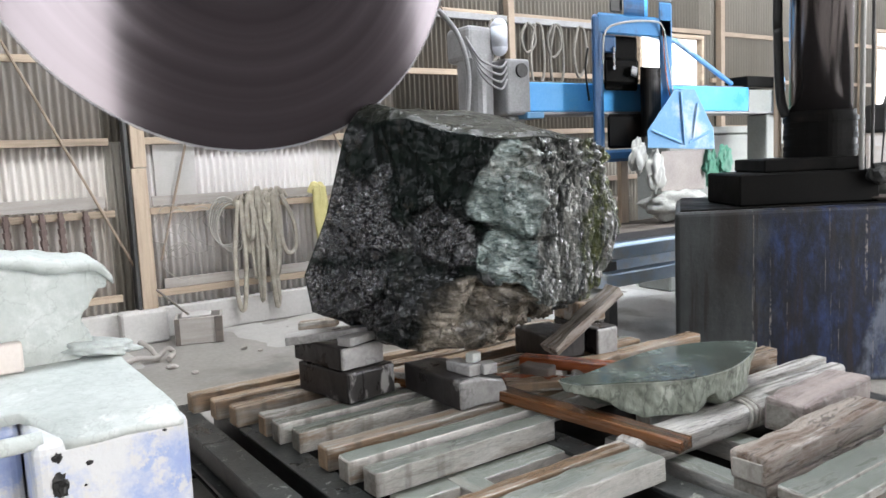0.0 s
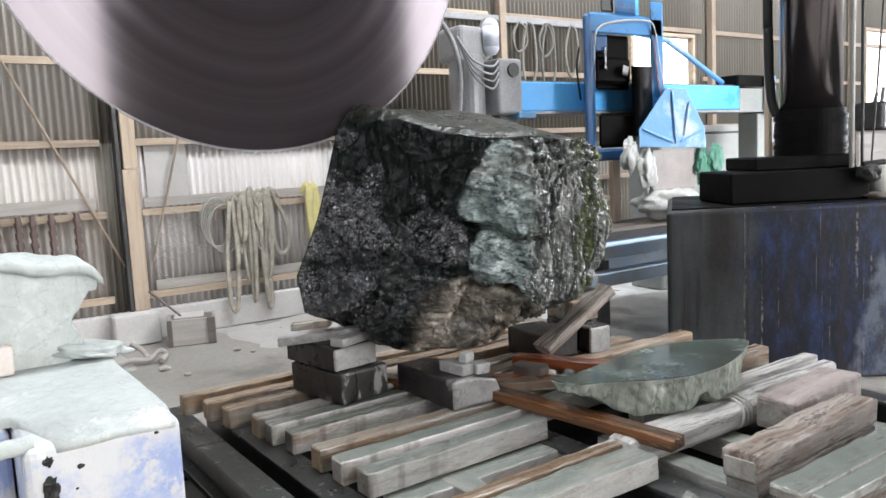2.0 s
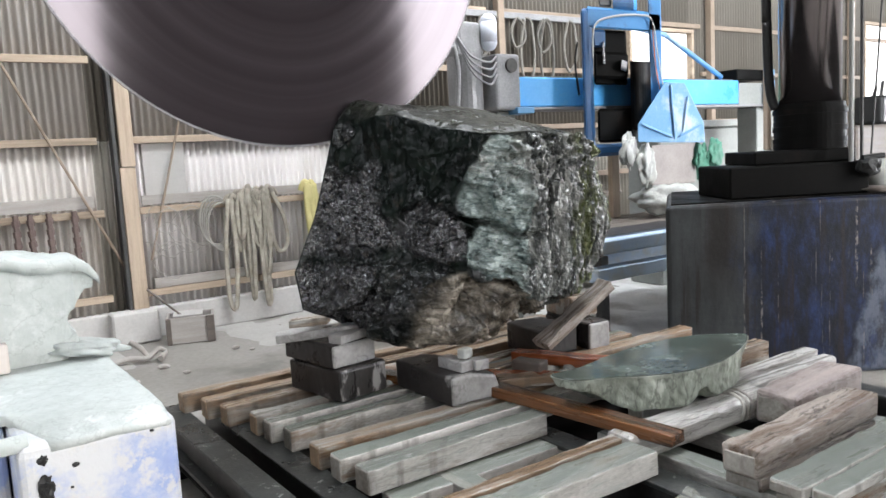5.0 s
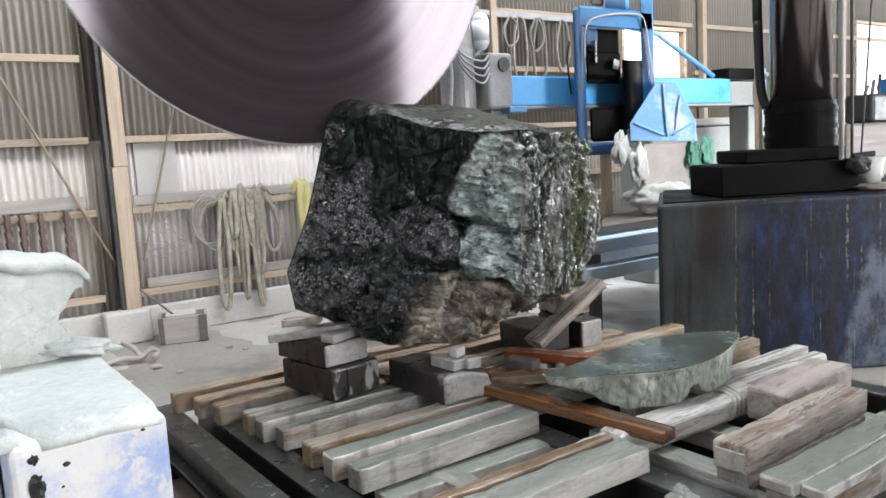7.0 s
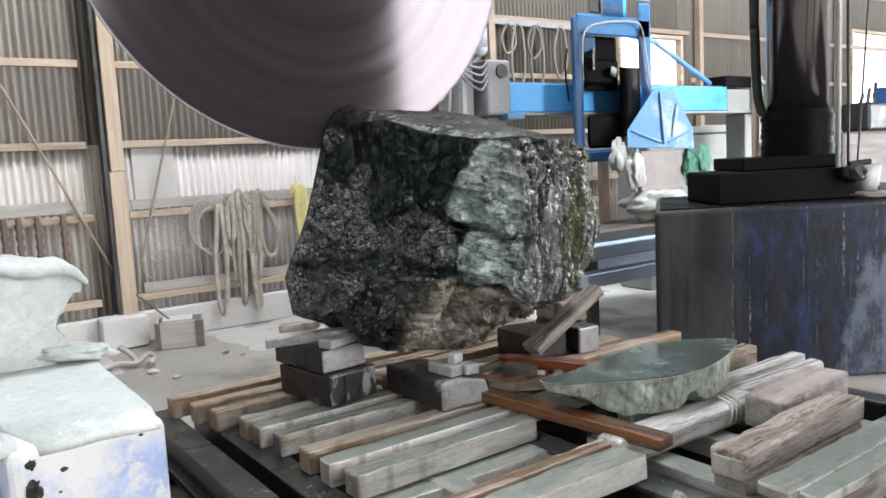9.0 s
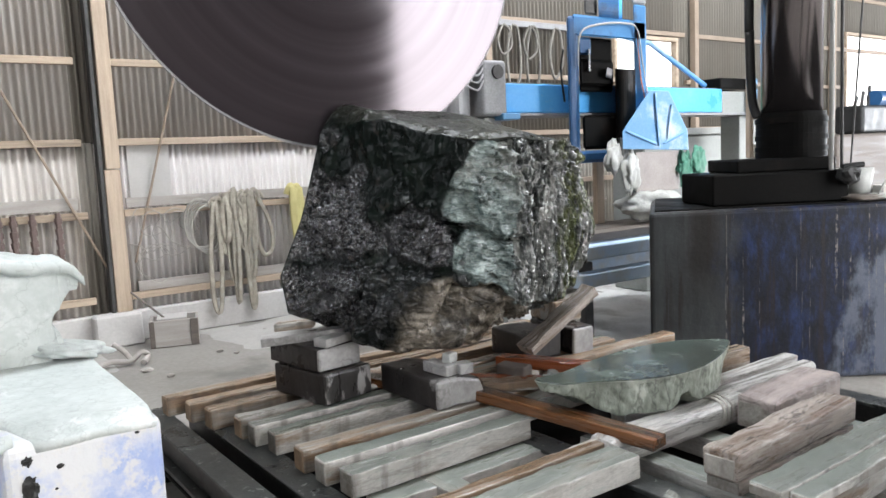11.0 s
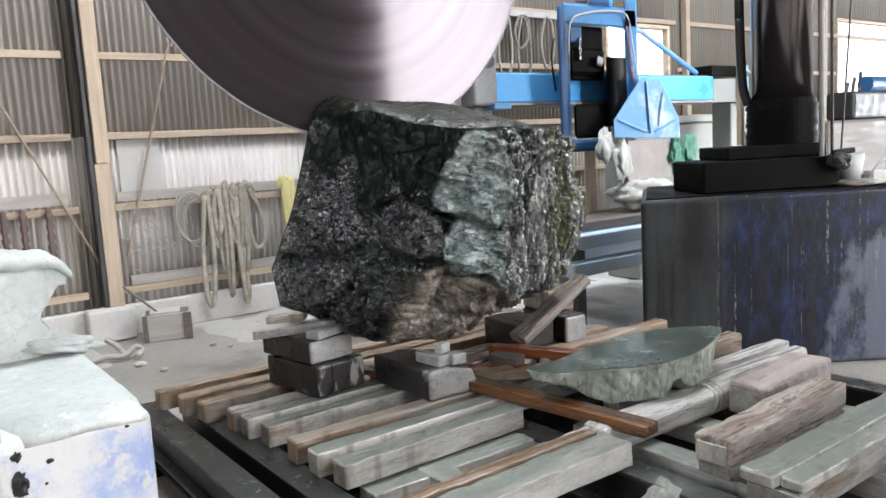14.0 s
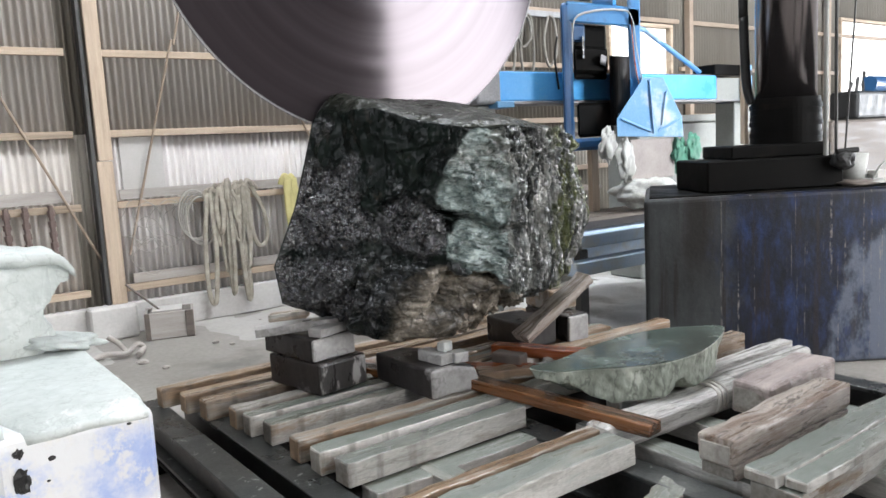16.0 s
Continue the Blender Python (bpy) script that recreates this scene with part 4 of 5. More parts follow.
def build_table():
    t = empty("saw_table", Matrix(), "dark oily steel saw table of channel rails", "saw table")
    for x in (1.02, 1.24, 2.30, 3.95):
        part("rail", box(x, x + 0.14, 0.9, 4.42, TABLE - 0.02, TABLE, 0.003), WET_STEEL, t)
        part("rail", box(x + 0.055, x + 0.085, 0.9, 4.42, TABLE - 0.18, TABLE - 0.02, 0.002), DARK_STEEL, t)
        part("rail", box(x, x + 0.14, 0.9, 4.42, TABLE - 0.2, TABLE - 0.18, 0.003), WET_STEEL, t)
    # Added black plate; makes the gaps between the timbers read as shade.
    part("drip_tray", box(1.01, 4.13, 0.92, 4.40, TABLE - 0.215, TABLE - 0.203, 0.003), BLACK_STEEL, t, "black plate added to darken the gaps between the timbers")
    for y in (1.2, 2.8, 4.2):
        part("crossbeam", box(0.98, 4.2, y, y + 0.14, 0.0, TABLE - 0.217, 0.005), BLACK_STEEL, t)


def build_timbers():
    L = "grey slurry-coated square timber lying on the saw table"
    tan = "wet tan square timber with grey slurry on the saw table"
    rows = [  # west end, middle, length, width
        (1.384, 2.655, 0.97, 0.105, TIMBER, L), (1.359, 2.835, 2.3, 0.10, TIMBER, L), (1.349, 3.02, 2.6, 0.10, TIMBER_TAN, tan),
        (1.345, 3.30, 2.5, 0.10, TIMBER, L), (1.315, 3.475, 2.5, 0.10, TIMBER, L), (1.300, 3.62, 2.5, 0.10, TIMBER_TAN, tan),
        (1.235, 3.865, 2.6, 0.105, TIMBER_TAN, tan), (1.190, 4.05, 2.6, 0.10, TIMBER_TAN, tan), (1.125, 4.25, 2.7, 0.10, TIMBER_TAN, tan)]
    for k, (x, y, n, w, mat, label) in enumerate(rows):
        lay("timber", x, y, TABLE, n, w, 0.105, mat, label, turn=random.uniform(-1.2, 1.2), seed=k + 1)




def tilted(name, p, q, w, h, mat, label, group="timbers under the boulder", seed=3, wear=0.004, category="timber"):
    """A plank laid from p to q (middles of its underside)."""
    p, q = Vector(p), Vector(q)
    d = q - p
    m = Matrix.Translation(p) @ d.to_track_quat("X", "Z").to_matrix().to_4x4()
    return thing(name, plank(d.length, w, h, seed, wear, 0.005, 10), mat, m, label, category, group)


def wood_block(x0, x1, y0, y1, z0, z1, mat, label, turn=0.0, seed=1, wear=0.006, bevel=0.012, taper=0.0, end=None):
    """A block that lies along y; its cut south end may be toned paler, as lit end grain."""
    w, n, h = (x1 - x0) / 2, y1 - y0, z1 - z0
    place = pose((x0 + x1) / 2, y0, z0, 0, 0, turn)

    def shape(ya, yb, inset, steps):
        bm = box(-w + inset, w - inset, ya, yb, inset * 0.5, h - inset, bevel, segments=2)
        for k in range(1, steps):
            bmesh.ops.bisect_plane(bm, geom=bm.verts[:] + bm.edges[:] + bm.faces[:], plane_co=(0, ya + (yb - ya) * k / steps, 0), plane_no=(0, 1, 0))
        for k in range(1, 6):
            bmesh.ops.bisect_plane(bm, geom=bm.verts[:] + bm.edges[:] + bm.faces[:], plane_co=(-w + 2 * w * k / 6, 0, 0), plane_no=(1, 0, 0))
        for v in bm.verts:
            if taper and v.co.x > 0 and v.co.z > h / 2:
                v.co.x -= taper * v.co.x / w
                v.co.z -= taper * v.co.x / w
        rough(bm, wear, 7, seed)
        for v in bm.verts:
            v.co.z = max(v.co.z, 0.0)
        return bm

    if not end:
        return thing("wood_block", shape(0, n, 0, 8), mat, place, label, "wood block", "blocks under the boulder")
    # Dark wet body and paler south end carry the side lighting in their colours.
    block = empty("wood_block", place, label, "wood block", "blocks under the boulder")
    part("body", shape(0.012, n, 0, 8), mat, block)
    part("cut_end", shape(0.0, 0.03, 0.006, 2), end, block, "wet cut end toned paler, as lit, with dark cracks")
    return block


def build_supports():
    top = 0.472
    black = "wet black wooden support block under the boulder"
    wood_block(1.70, 2.01, 3.46, 3.93, top, top + 0.165, BLACK_WOOD, black + " with pale stains", 9, 1, end=STAINED_END)
    wood_block(1.69, 1.97, 3.50, 3.96, top + 0.167, top + 0.292, BLACK_WOOD, "wet grey wooden block on a black one under the boulder", 8, 2, end=GREY_WOOD)
    tilted("plank", (1.52, 3.78, top + 0.296), (1.93, 3.60, top + 0.320), 0.12, 0.045, GREY_WOOD, "short grey board under the boulder's edge", seed=4)
    tilted("plank", (1.72, 3.50, top + 0.296), (2.0, 3.60, top + 0.298), 0.09, 0.045, GREY_WOOD, "short grey board under the boulder's edge", seed=5)
    tilted("plank", (1.64, 3.86, top + 0.344), (1.80, 3.72, top + 0.362), 0.08, 0.04, TIMBER_TAN, "tan wedge of wood under the boulder's edge", seed=6)
    wood_block(2.07, 2.39, 2.98, 3.50, top, top + 0.147, BLACK_WOOD, "wet grey end-cut wooden block with wet sides toned dark for shade", 0, 3, taper=0.035, end=GREY_WOOD)
    wood_block(2.16, 2.24, 3.02, 3.20, top + 0.149, top + 0.205, GREY_WOOD, "small grey wedge of wood on a block", 6, 5, 0.003, 0.006)
    wood_block(2.235, 2.315, 2.99, 3.07, top + 0.149, top + 0.205, GREY_WOOD, "small grey chip of wood on a block", -8, 6, 0.004, 0.008)
    wood_block(2.20, 2.27, 3.05, 3.10, top + 0.205, top + 0.255, WHITE_STONE, "small whitish chip of stone on a block", 15, 7, 0.004, 0.008)
    wood_block(3.30, 3.47, 3.26, 3.70, top, top + 0.165, BLACK_WOOD, "wet grey wooden block beside the boulder", -6, 8, end=GREY_WOOD)
    wood_block(2.98, 3.26, 3.34, 3.70, top, top + 0.16, BLACK_WOOD, black, -6, 9)
    wood_block(3.32, 3.52, 3.42, 3.72, top + 0.167, top + 0.30, TIMBER_TAN, "brown block of wood stacked beside the boulder", -10, 10)
    tilted("plank", (2.82, 3.15, top + 0.125), (3.30, 3.10, top + 0.405), 0.13, 0.055, TIMBER_PALE, "pale split plank leaning against the boulder", seed=7, wear=0.012)
    wood_block(2.66, 2.76, 3.02, 3.20, top, top + 0.10, BROWN_WOOD, "small dark block of wood under the boulder", 20, 11)
    tilted("plank", (2.80, 3.38, top + 0.02), (3.07, 2.84, top + 0.02), 0.09, 0.06, RED_WOOD, "wet glossy red plank lying under the boulder", seed=8)
    tilted("plank", (2.46, 3.25, top), (2.80, 2.84, top), 0.09, 0.05, RED_WOOD, "wet dark red plank lying under the boulder", seed=9)
    tilted("plank", (2.34, 3.22, top), (2.47, 1.96, top + 0.002), 0.105, 0.052, ORANGE_WOOD, "long wet orange plank lying across the timbers", seed=10)
    tilted("plank", (1.98, 4.05, top), (2.20, 3.30, top + 0.01), 0.14, 0.045, ORANGE_WOOD, "wet brown plank under the boulder", seed=11)
    tilted("plank", (2.45, 3.10, top), (2.72, 2.95, top), 0.12, 0.05, TIMBER_TAN, "wet tan offcut lying on the timbers", seed=12)
    for x, y, s in ((2.80, 2.98, 0.035), (2.92, 3.05, 0.03), (2.58, 3.02, 0.025), (2.05, 3.55, 0.02)):
        b = lump(s * 1.3, s, s * 0.7, x * 9, 2, 0.3)
        thing("stone_chip", b, WHITE_STONE, pose(x, y, top + s * 0.55), "small pale chip of stone on the timbers", "stone chip", "stone chips")


BLEACHED = material("bleached_worn_timber", (0.26, 0.245, 0.225), (0.74, 0.725, 0.69), 2.6, stretch=(0.4, 8, 8), rough=(0.12, 0.55), fine=55, stain=(0.30, 0.24, 0.185), stain_scale=1.6, stain_at=(0.56, 0.66), bump=1.0, bump_depth=0.014, cracks=(0.07, 0.06, 0.05), crack_scale=2.4, crack_depth=0.7, splash=(0.66, 0.65, 0.63), splash_scale=3.5, coat=0.3)
CRACKED = material("cracked_grey_brown_timber", (0.16, 0.125, 0.115), (0.50, 0.43, 0.40), 2.4, stretch=(0.5, 5, 5), rough=(0.25, 0.6), fine=50, stain=(0.10, 0.075, 0.065), stain_scale=1.6, bump=0.9, bump_depth=0.015, cracks=(0.04, 0.03, 0.03), crack_scale=2.0)
STAINED_END = material("stained_cut_end", (0.02, 0.019, 0.019), (0.06, 0.055, 0.052), 4.0, rough=(0.2, 0.5), fine=35, stain=(0.36, 0.35, 0.34), stain_scale=2.6, stain_at=(0.52, 0.56), stretch=(2.2, 2.2, 0.8), bump=0.4)


def build_right_timbers():
    grey, pale = "grey slurry-coated timber beside the orange plank", "weathered pale timber with split grain"
    for x, y, n in ((1.45, 2.56, 0.0), (2.62, 1.05, 5.0), (3.02, 1.05, 9.0), (1.78, 1.2, 3.0), (3.6, 1.05, 2.0)):
        bm = plank(1.45 if n else 0.9, 0.13, 0.10, n + 3, 0.004)
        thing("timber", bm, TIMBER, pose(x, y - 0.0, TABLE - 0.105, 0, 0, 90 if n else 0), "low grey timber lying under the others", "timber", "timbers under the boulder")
    lay("timber", 1.10, 2.185, TABLE, 1.29, 0.07, 0.107, TIMBER_TAN, "wet tan timber with a pale worn edge", 0.5, 21)
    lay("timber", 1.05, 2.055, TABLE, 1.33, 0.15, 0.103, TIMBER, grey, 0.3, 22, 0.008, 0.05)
    lay("timber", 2.36, 2.185, TABLE, 0.98, 0.15, 0.125, BLEACHED, pale + " and a rope lashing", -1.5, 23, 0.010, 0.06, bevel=0.03)
    lay("timber", 2.70, 2.385, TABLE, 1.50, 0.09, 0.11, BLEACHED, "tan sawn timber under the green slab", 0.0, 24)
    lay("timber", 2.95, 2.275, TABLE, 1.22, 0.10, 0.105, BLEACHED, pale + " with a rounded end", -1.0, 25, 0.008, 0.04, bevel=0.025)
    lay("timber", 2.95, 2.70, TABLE, 1.22, 0.10, 0.115, TIMBER_TAN, "tan sawn timber with a wet end", -1.0, 26)
    lay("timber", 3.02, 3.23, TABLE, 1.15, 0.10, 0.115, TIMBER_TAN, "tan sawn timber with a wet end", 0.0, 27)
    lay("timber", 2.60, 3.42, TABLE, 1.20, 0.09, 0.11, TIMBER_TAN, "tan sawn timber with a wet end", 0.0, 28)
    lay("timber", 3.20, 1.98, TABLE, 0.66, 0.22, 0.16, CRACKED, "thick cracked grey-brown timber block", 4.0, 29, 0.012, 0.03, bevel=0.02)
    lay("timber", 2.52, 1.70, TABLE, 0.93, 0.15, 0.055, TIMBER_PALE, pale + " lying under another", 2.0, 30, 0.006)
    lay("timber", 2.50, 1.70, TABLE + 0.057, 0.98, 0.15, 0.11, TIMBER_PALE, pale + " stained brown at the end", 2.0, 31, 0.010, 0.03, bevel=0.012)
    lay("timber", 2.42, 1.40, TABLE - 0.01, 1.7, 0.20, 0.10, TIMBER, grey, 1.0, 32, 0.008)
    lay("timber", 2.40, 1.45, TABLE + 0.092, 1.6, 0.13, 0.045, TIMBER, "grey slurry-coated board on a thicker timber", 1.0, 33, 0.006)
    lay("timber", 2.44, 1.335, TABLE + 0.092, 1.5, 0.085, 0.04, TIMBER, "grey slurry-coated board on a thicker timber", 0.6, 34, 0.006)
    lay("timber", 1.9, 1.62, TABLE - 0.08, 0.55, 0.12, 0.08, TIMBER, "splintered grey timber end", 20, 35, 0.015, 0.08)
    for k in range(3):
        x = 3.10 + 0.032 * k
        pts = [(x + 0.01 * math.sin(a), 2.165 + 0.082 * math.cos(a), TABLE + 0.064 + 0.072 * math.sin(a)) for a in [i * math.pi / 5 for i in range(11)]]
        thing("rope_lashing", tube(pts, 0.009, 6), ROPE, Matrix(), "grey rope wound round a pale timber", "rope", "rope turns", smooth=True)
    # Sawn half boulder, flat face up: a tip to the west, a thick lobed side to the south.
    rim = [Vector(q) for q in SLAB_RIM]
    middle = sum(rim, Vector((0, 0))) / len(rim)
    slab = empty("jade_slab", pose(middle.x, middle.y, 0.474), "sawn half boulder of green jade with a wet flat top", "jade slab")
    around, down, top = 240, 40, 0.186

    def edge(a):
        k = a / around * len(rim)
        i, f = int(k) % len(rim), k - int(k)
        p, q, r, t = (rim[(i + o) % len(rim)] for o in (-1, 0, 1, 2))
        return 0.5 * (2 * q + (r - p) * f + (2 * p - 5 * q + 4 * r - t) * f * f + (3 * q - p - 3 * r + t) * f ** 3) - middle

    shell, rings = bmesh.new(), []
    for k in range(down):
        u = k / (down - 1)
        ring = []
        for a in range(around):
            e = edge(a)
            lobe = 1 - 0.40 * math.exp(-((e.x - 0.02) / 0.06) ** 2) - 0.72 * rise_to(-e.x, 0.32, 0.58)
            inward = 1 - 0.05 * u - 0.20 * rise_to(e.x, 0.35, 0.6) * u - 0.70 * max(0.0, (u - 0.70) / 0.30) ** 2.0
            z = top - (top - 0.012) * lobe * (1 - (1 - min(1.0, u / 0.85)) ** 1.35)
            p = Vector((e.x * inward, e.y * inward, z))
            rough_ = noise.noise_vector(p * 9) * 0.009 + noise.noise_vector(p * 30) * 0.006 + noise.noise_vector(Vector((p.x * 60, p.y * 60, p.z * 14))) * 0.004
            p += rough_ * min(1.0, u * 10)
            p.z = max(p.z, 0.0) if k < down - 1 else max(p.z, 0.004)
            ring.append(shell.verts.new(p))
        rings.append(ring)
    for a, b in zip(rings, rings[1:]):
        for i in range(around):
            j = (i + 1) % around
            shell.faces.new((a[i], b[i], b[j], a[j]))
    shell.faces.new(rings[-1]), shell.faces.new(rings[0][::-1])
    bmesh.ops.recalc_face_normals(shell, faces=shell.faces[:])
    part("body", shell, SLAB_SIDE, slab, "pale green rough skin with dark cracks", smooth=True)
    face = bmesh.new()
    low = [face.verts.new((edge(a).x * 0.992, edge(a).y * 0.992, top + 0.0015)) for a in range(0, around, 2)]
    high = [face.verts.new((v.co.x * 0.997, v.co.y * 0.997, top + 0.006)) for v in low]
    face.faces.new(low[::-1]), face.faces.new(high)
    for i in range(len(low)):
        j = (i + 1) % len(low)
        face.faces.new((low[i], low[j], high[j], high[i]))
    bmesh.ops.recalc_face_normals(face, faces=face.faces[:])
    part("sawn_face", face, SLAB_TOP, slab, "wet polished grey-green sawn face")


def rise_to(value, lo, hi):
    k = max(0.0, min(1.0, (value - lo) / (hi - lo)))
    return k * k * (3 - 2 * k)


SLAB_RIM = ((2.35, 2.58), (2.38, 2.44), (2.51, 2.36), (2.64, 2.27), (2.78, 2.2), (2.93, 2.17), (3.1, 2.18), (3.33, 2.25), (3.54, 2.35), (3.58, 2.42), (3.39, 2.57), (3.11, 2.64), (2.79, 2.62), (2.51, 2.57))
SLAB_SIDE = material("pale_green_jade_skin", (0.09, 0.102, 0.08), (0.42, 0.455, 0.385), 9.0, rough=(0.35, 0.7), fine=30, stain=(0.10, 0.11, 0.09), stain_scale=6.0, stain_at=(0.60, 0.72), bump=0.9, bump_depth=0.02, stretch=(1, 1, 0.6), cracks=(0.05, 0.055, 0.045), crack_scale=5.0, crack_depth=0.6, splash=(0.46, 0.48, 0.42), splash_scale=9.0)
SLAB_TOP = material("wet_sawn_jade", (0.040, 0.054, 0.046), (0.13, 0.155, 0.135), 4.0, rough=(0.06, 0.34), fine=45, bump=0.05, stain=(0.05, 0.058, 0.050), stain_scale=2.2, stain_at=(0.48, 0.56), splash=(0.24, 0.26, 0.235), splash_scale=8.0, splash_at=(0.60, 0.70), gloss=0.4)


def build_west_machine():
    m = empty("machine_housing", Matrix(), "pale blue machine housing caked with white slurry", "machine housing")
    part("body", rough(box(0.16, 0.535, 2.05, 3.15, 0, 1.055, 0.03, segments=3), 0.004, 6), HOUSING, m)
    part("body", rough(box(-1.3, 0.155, 2.30, 3.15, 0, 1.05, 0.03, segments=3), 0.004, 6), HOUSING, m)
    bm = box(-1.3, 0.525, 2.065, 3.14, 1.045, 1.072, 0.012, segments=2)
    for k in range(1, 26):
        bmesh.ops.bisect_plane(bm, geom=bm.verts[:] + bm.edges[:] + bm.faces[:], plane_co=(-1.3 + k * 0.073, 0, 0), plane_no=(1, 0, 0))
    for k in range(1, 16):
        bmesh.ops.bisect_plane(bm, geom=bm.verts[:] + bm.edges[:] + bm.faces[:], plane_co=(0, 2.065 + k * 0.067, 0), plane_no=(0, 1, 0))
    for v in bm.verts:
        v.co.z += 0.006 * noise.fractal(v.co * 5, 1.0, 2.0, 3) if v.co.z > 1.06 else 0
        if v.co.y < 2.10 and v.co.x > 0.16:
            v.co.y -= 0.018
            v.co.z -= 0.02 + 0.012 * noise.noise(v.co * 22)
        elif v.co.x < 0.16:
            v.co.y = max(v.co.y, 2.31)
    part("crust", bm, SLURRY, m, "white dried slurry crust over the top", smooth=True)
    for z, r, s in ((1.025, 0.012, 1), (0.955, 0.020, 2)):
        b = lump(r, 0.012, r * (1.0 if s == 1 else 1.7), s, 3, 0.5, 2.2)
        b.transform(pose(0.212, 2.05, z - 0.01))
        part("hole", b, BLACK, m, "ragged black hole in the painted plate")
    for x, z, r in ((0.283, 0.985, 0.006), (0.27, 0.93, 0.003), (0.47, 1.025, 0.004)):
        b = lump(r * 1.5, 0.004, r, x * 50, 2, 0.4)
        b.transform(pose(x, 2.048, z))
        part("chip", b, BLACK, m, "small dark chip in the paint")
    part("pipe", rod((-1.0, 2.16, 1.035), (0.19, 2.09, 1.055), 0.022, 16), SLURRY, m, "slurry-covered pipe", smooth=True)
    # A flared casting on the housing.
    profile = [(-0.7, 1.075), (0.40, 1.075), (0.455, 1.10), (0.45, 1.13), (0.415, 1.19), (0.425, 1.23), (0.465, 1.29), (0.478, 1.305), (0.505, 1.305), (0.505, 1.37), (0.47, 1.39), (0.30, 1.41), (0.1, 1.45), (-0.7, 1.50)]
    bm = bmesh.new()
    steps, rings = 22, []
    dense = []
    for (a, b), (c, d) in zip(profile, profile[1:] + profile[:1]):
        n = max(1, int(math.hypot(c - a, d - b) / 0.015))
        dense += [(a + (c - a) * k / n, b + (d - b) * k / n) for k in range(n)]
    for k in range(steps + 1):
        rings.append([bm.verts.new((x, 2.86 + 0.34 * k / steps, z)) for x, z in dense])
    for a, b in zip(rings, rings[1:]):
        for i in range(len(dense)):
            j = (i + 1) % len(dense)
            bm.faces.new((a[i], a[j], b[j], b[i]))
    bm.faces.new(rings[0][::-1]), bm.faces.new(rings[-1])
    bmesh.ops.recalc_face_normals(bm, faces=bm.faces[:])
    for v in bm.verts:
        if v.co.z > 1.08:
            v.co += noise.noise_vector(v.co * 7) * 0.020 + noise.noise_vector(v.co * 26) * 0.008
    casting = empty("casting", Matrix(), "flared casting caked with white slurry on the housing", "casting")
    part("body", bm, SLURRY, casting, smooth=True)
    cap, nx, ny = bmesh.new(), 60, 20
    grid = []
    for k in range(2):
        for i in range(nx + 1):
            x = -0.7 + 1.225 * i / nx
            top = float(np.interp(x, (-0.7, 0.1, 0.30, 0.47, 0.53), (1.505, 1.455, 1.415, 1.392, 1.350)))
            for j in range(ny + 1):
                p = Vector((x, 2.835 + 0.375 * j / ny, top + (0.018 if k else -0.012)))
                if i in (0, nx) or j in (0, ny):
                    p += Vector((0.012 * noise.noise(p * 17), 0.016 * noise.noise(p * 19), -0.014))
                grid.append(cap.verts.new(p + Vector((0, 0, 0.016 * noise.fractal(p * 9, 1.0, 2.0, 4)))))
    at = lambda k, i, j: grid[(k * (nx + 1) + i) * (ny + 1) + j]
    for i in range(nx):
        for j in range(ny):
            cap.faces.new((at(1, i, j), at(1, i + 1, j), at(1, i + 1, j + 1), at(1, i, j + 1)))
            cap.faces.new((at(0, i, j + 1), at(0, i + 1, j + 1), at(0, i + 1, j), at(0, i, j)))
        cap.faces.new((at(0, i, 0), at(0, i + 1, 0), at(1, i + 1, 0), at(1, i, 0)))
        cap.faces.new((at(1, i, ny), at(1, i + 1, ny), at(0, i + 1, ny), at(0, i, ny)))
    for j in range(ny):
        cap.faces.new((at(0, nx, j), at(0, nx, j + 1), at(1, nx, j + 1), at(1, nx, j)))
        cap.faces.new((at(1, 0, j), at(1, 0, j + 1), at(0, 0, j + 1), at(0, 0, j)))
    part("slurry_crust", cap, SLURRY, casting, "thick ragged crust of dried white slurry", smooth=True)
    b = lump(0.13, 0.10, 0.030, 4, 4, 0.35, 2.0)
    b.transform(pose(0.46, 2.90, 1.10, 0, 8, -10))
    thing("slurry_flake", b, SLURRY, Matrix(), "jagged flake of dried white slurry on the housing", "slurry flake", smooth=True)
    thing("stone_block", rough(box(-0.2, 0.225, 2.80, 2.86, 1.074, 1.17, 0.008, segments=2), 0.004, 9), material("pinkish_stone", (0.58, 0.52, 0.48), (0.70, 0.64, 0.60), 5), Matrix(), "pinkish pale stone block on the housing", "stone block")


def prism(outline, z0, z1, bevel):
    """An upright block over an outline (counter-clockwise)."""
    bm = bmesh.new()
    low = [bm.verts.new((x, y, z0)) for x, y in outline]
    high = [bm.verts.new((x, y, z1)) for x, y in outline]
    bm.faces.new(low[::-1]), bm.faces.new(high)
    for i in range(len(outline)):
        j = (i + 1) % len(outline)
        bm.faces.new((low[i], low[j], high[j], high[i]))
    bmesh.ops.recalc_face_normals(bm, faces=bm.faces[:])
    bmesh.ops.bevel(bm, geom=bm.edges[:], offset=bevel, segments=3, affect="EDGES", profile=0.5)
    return bm


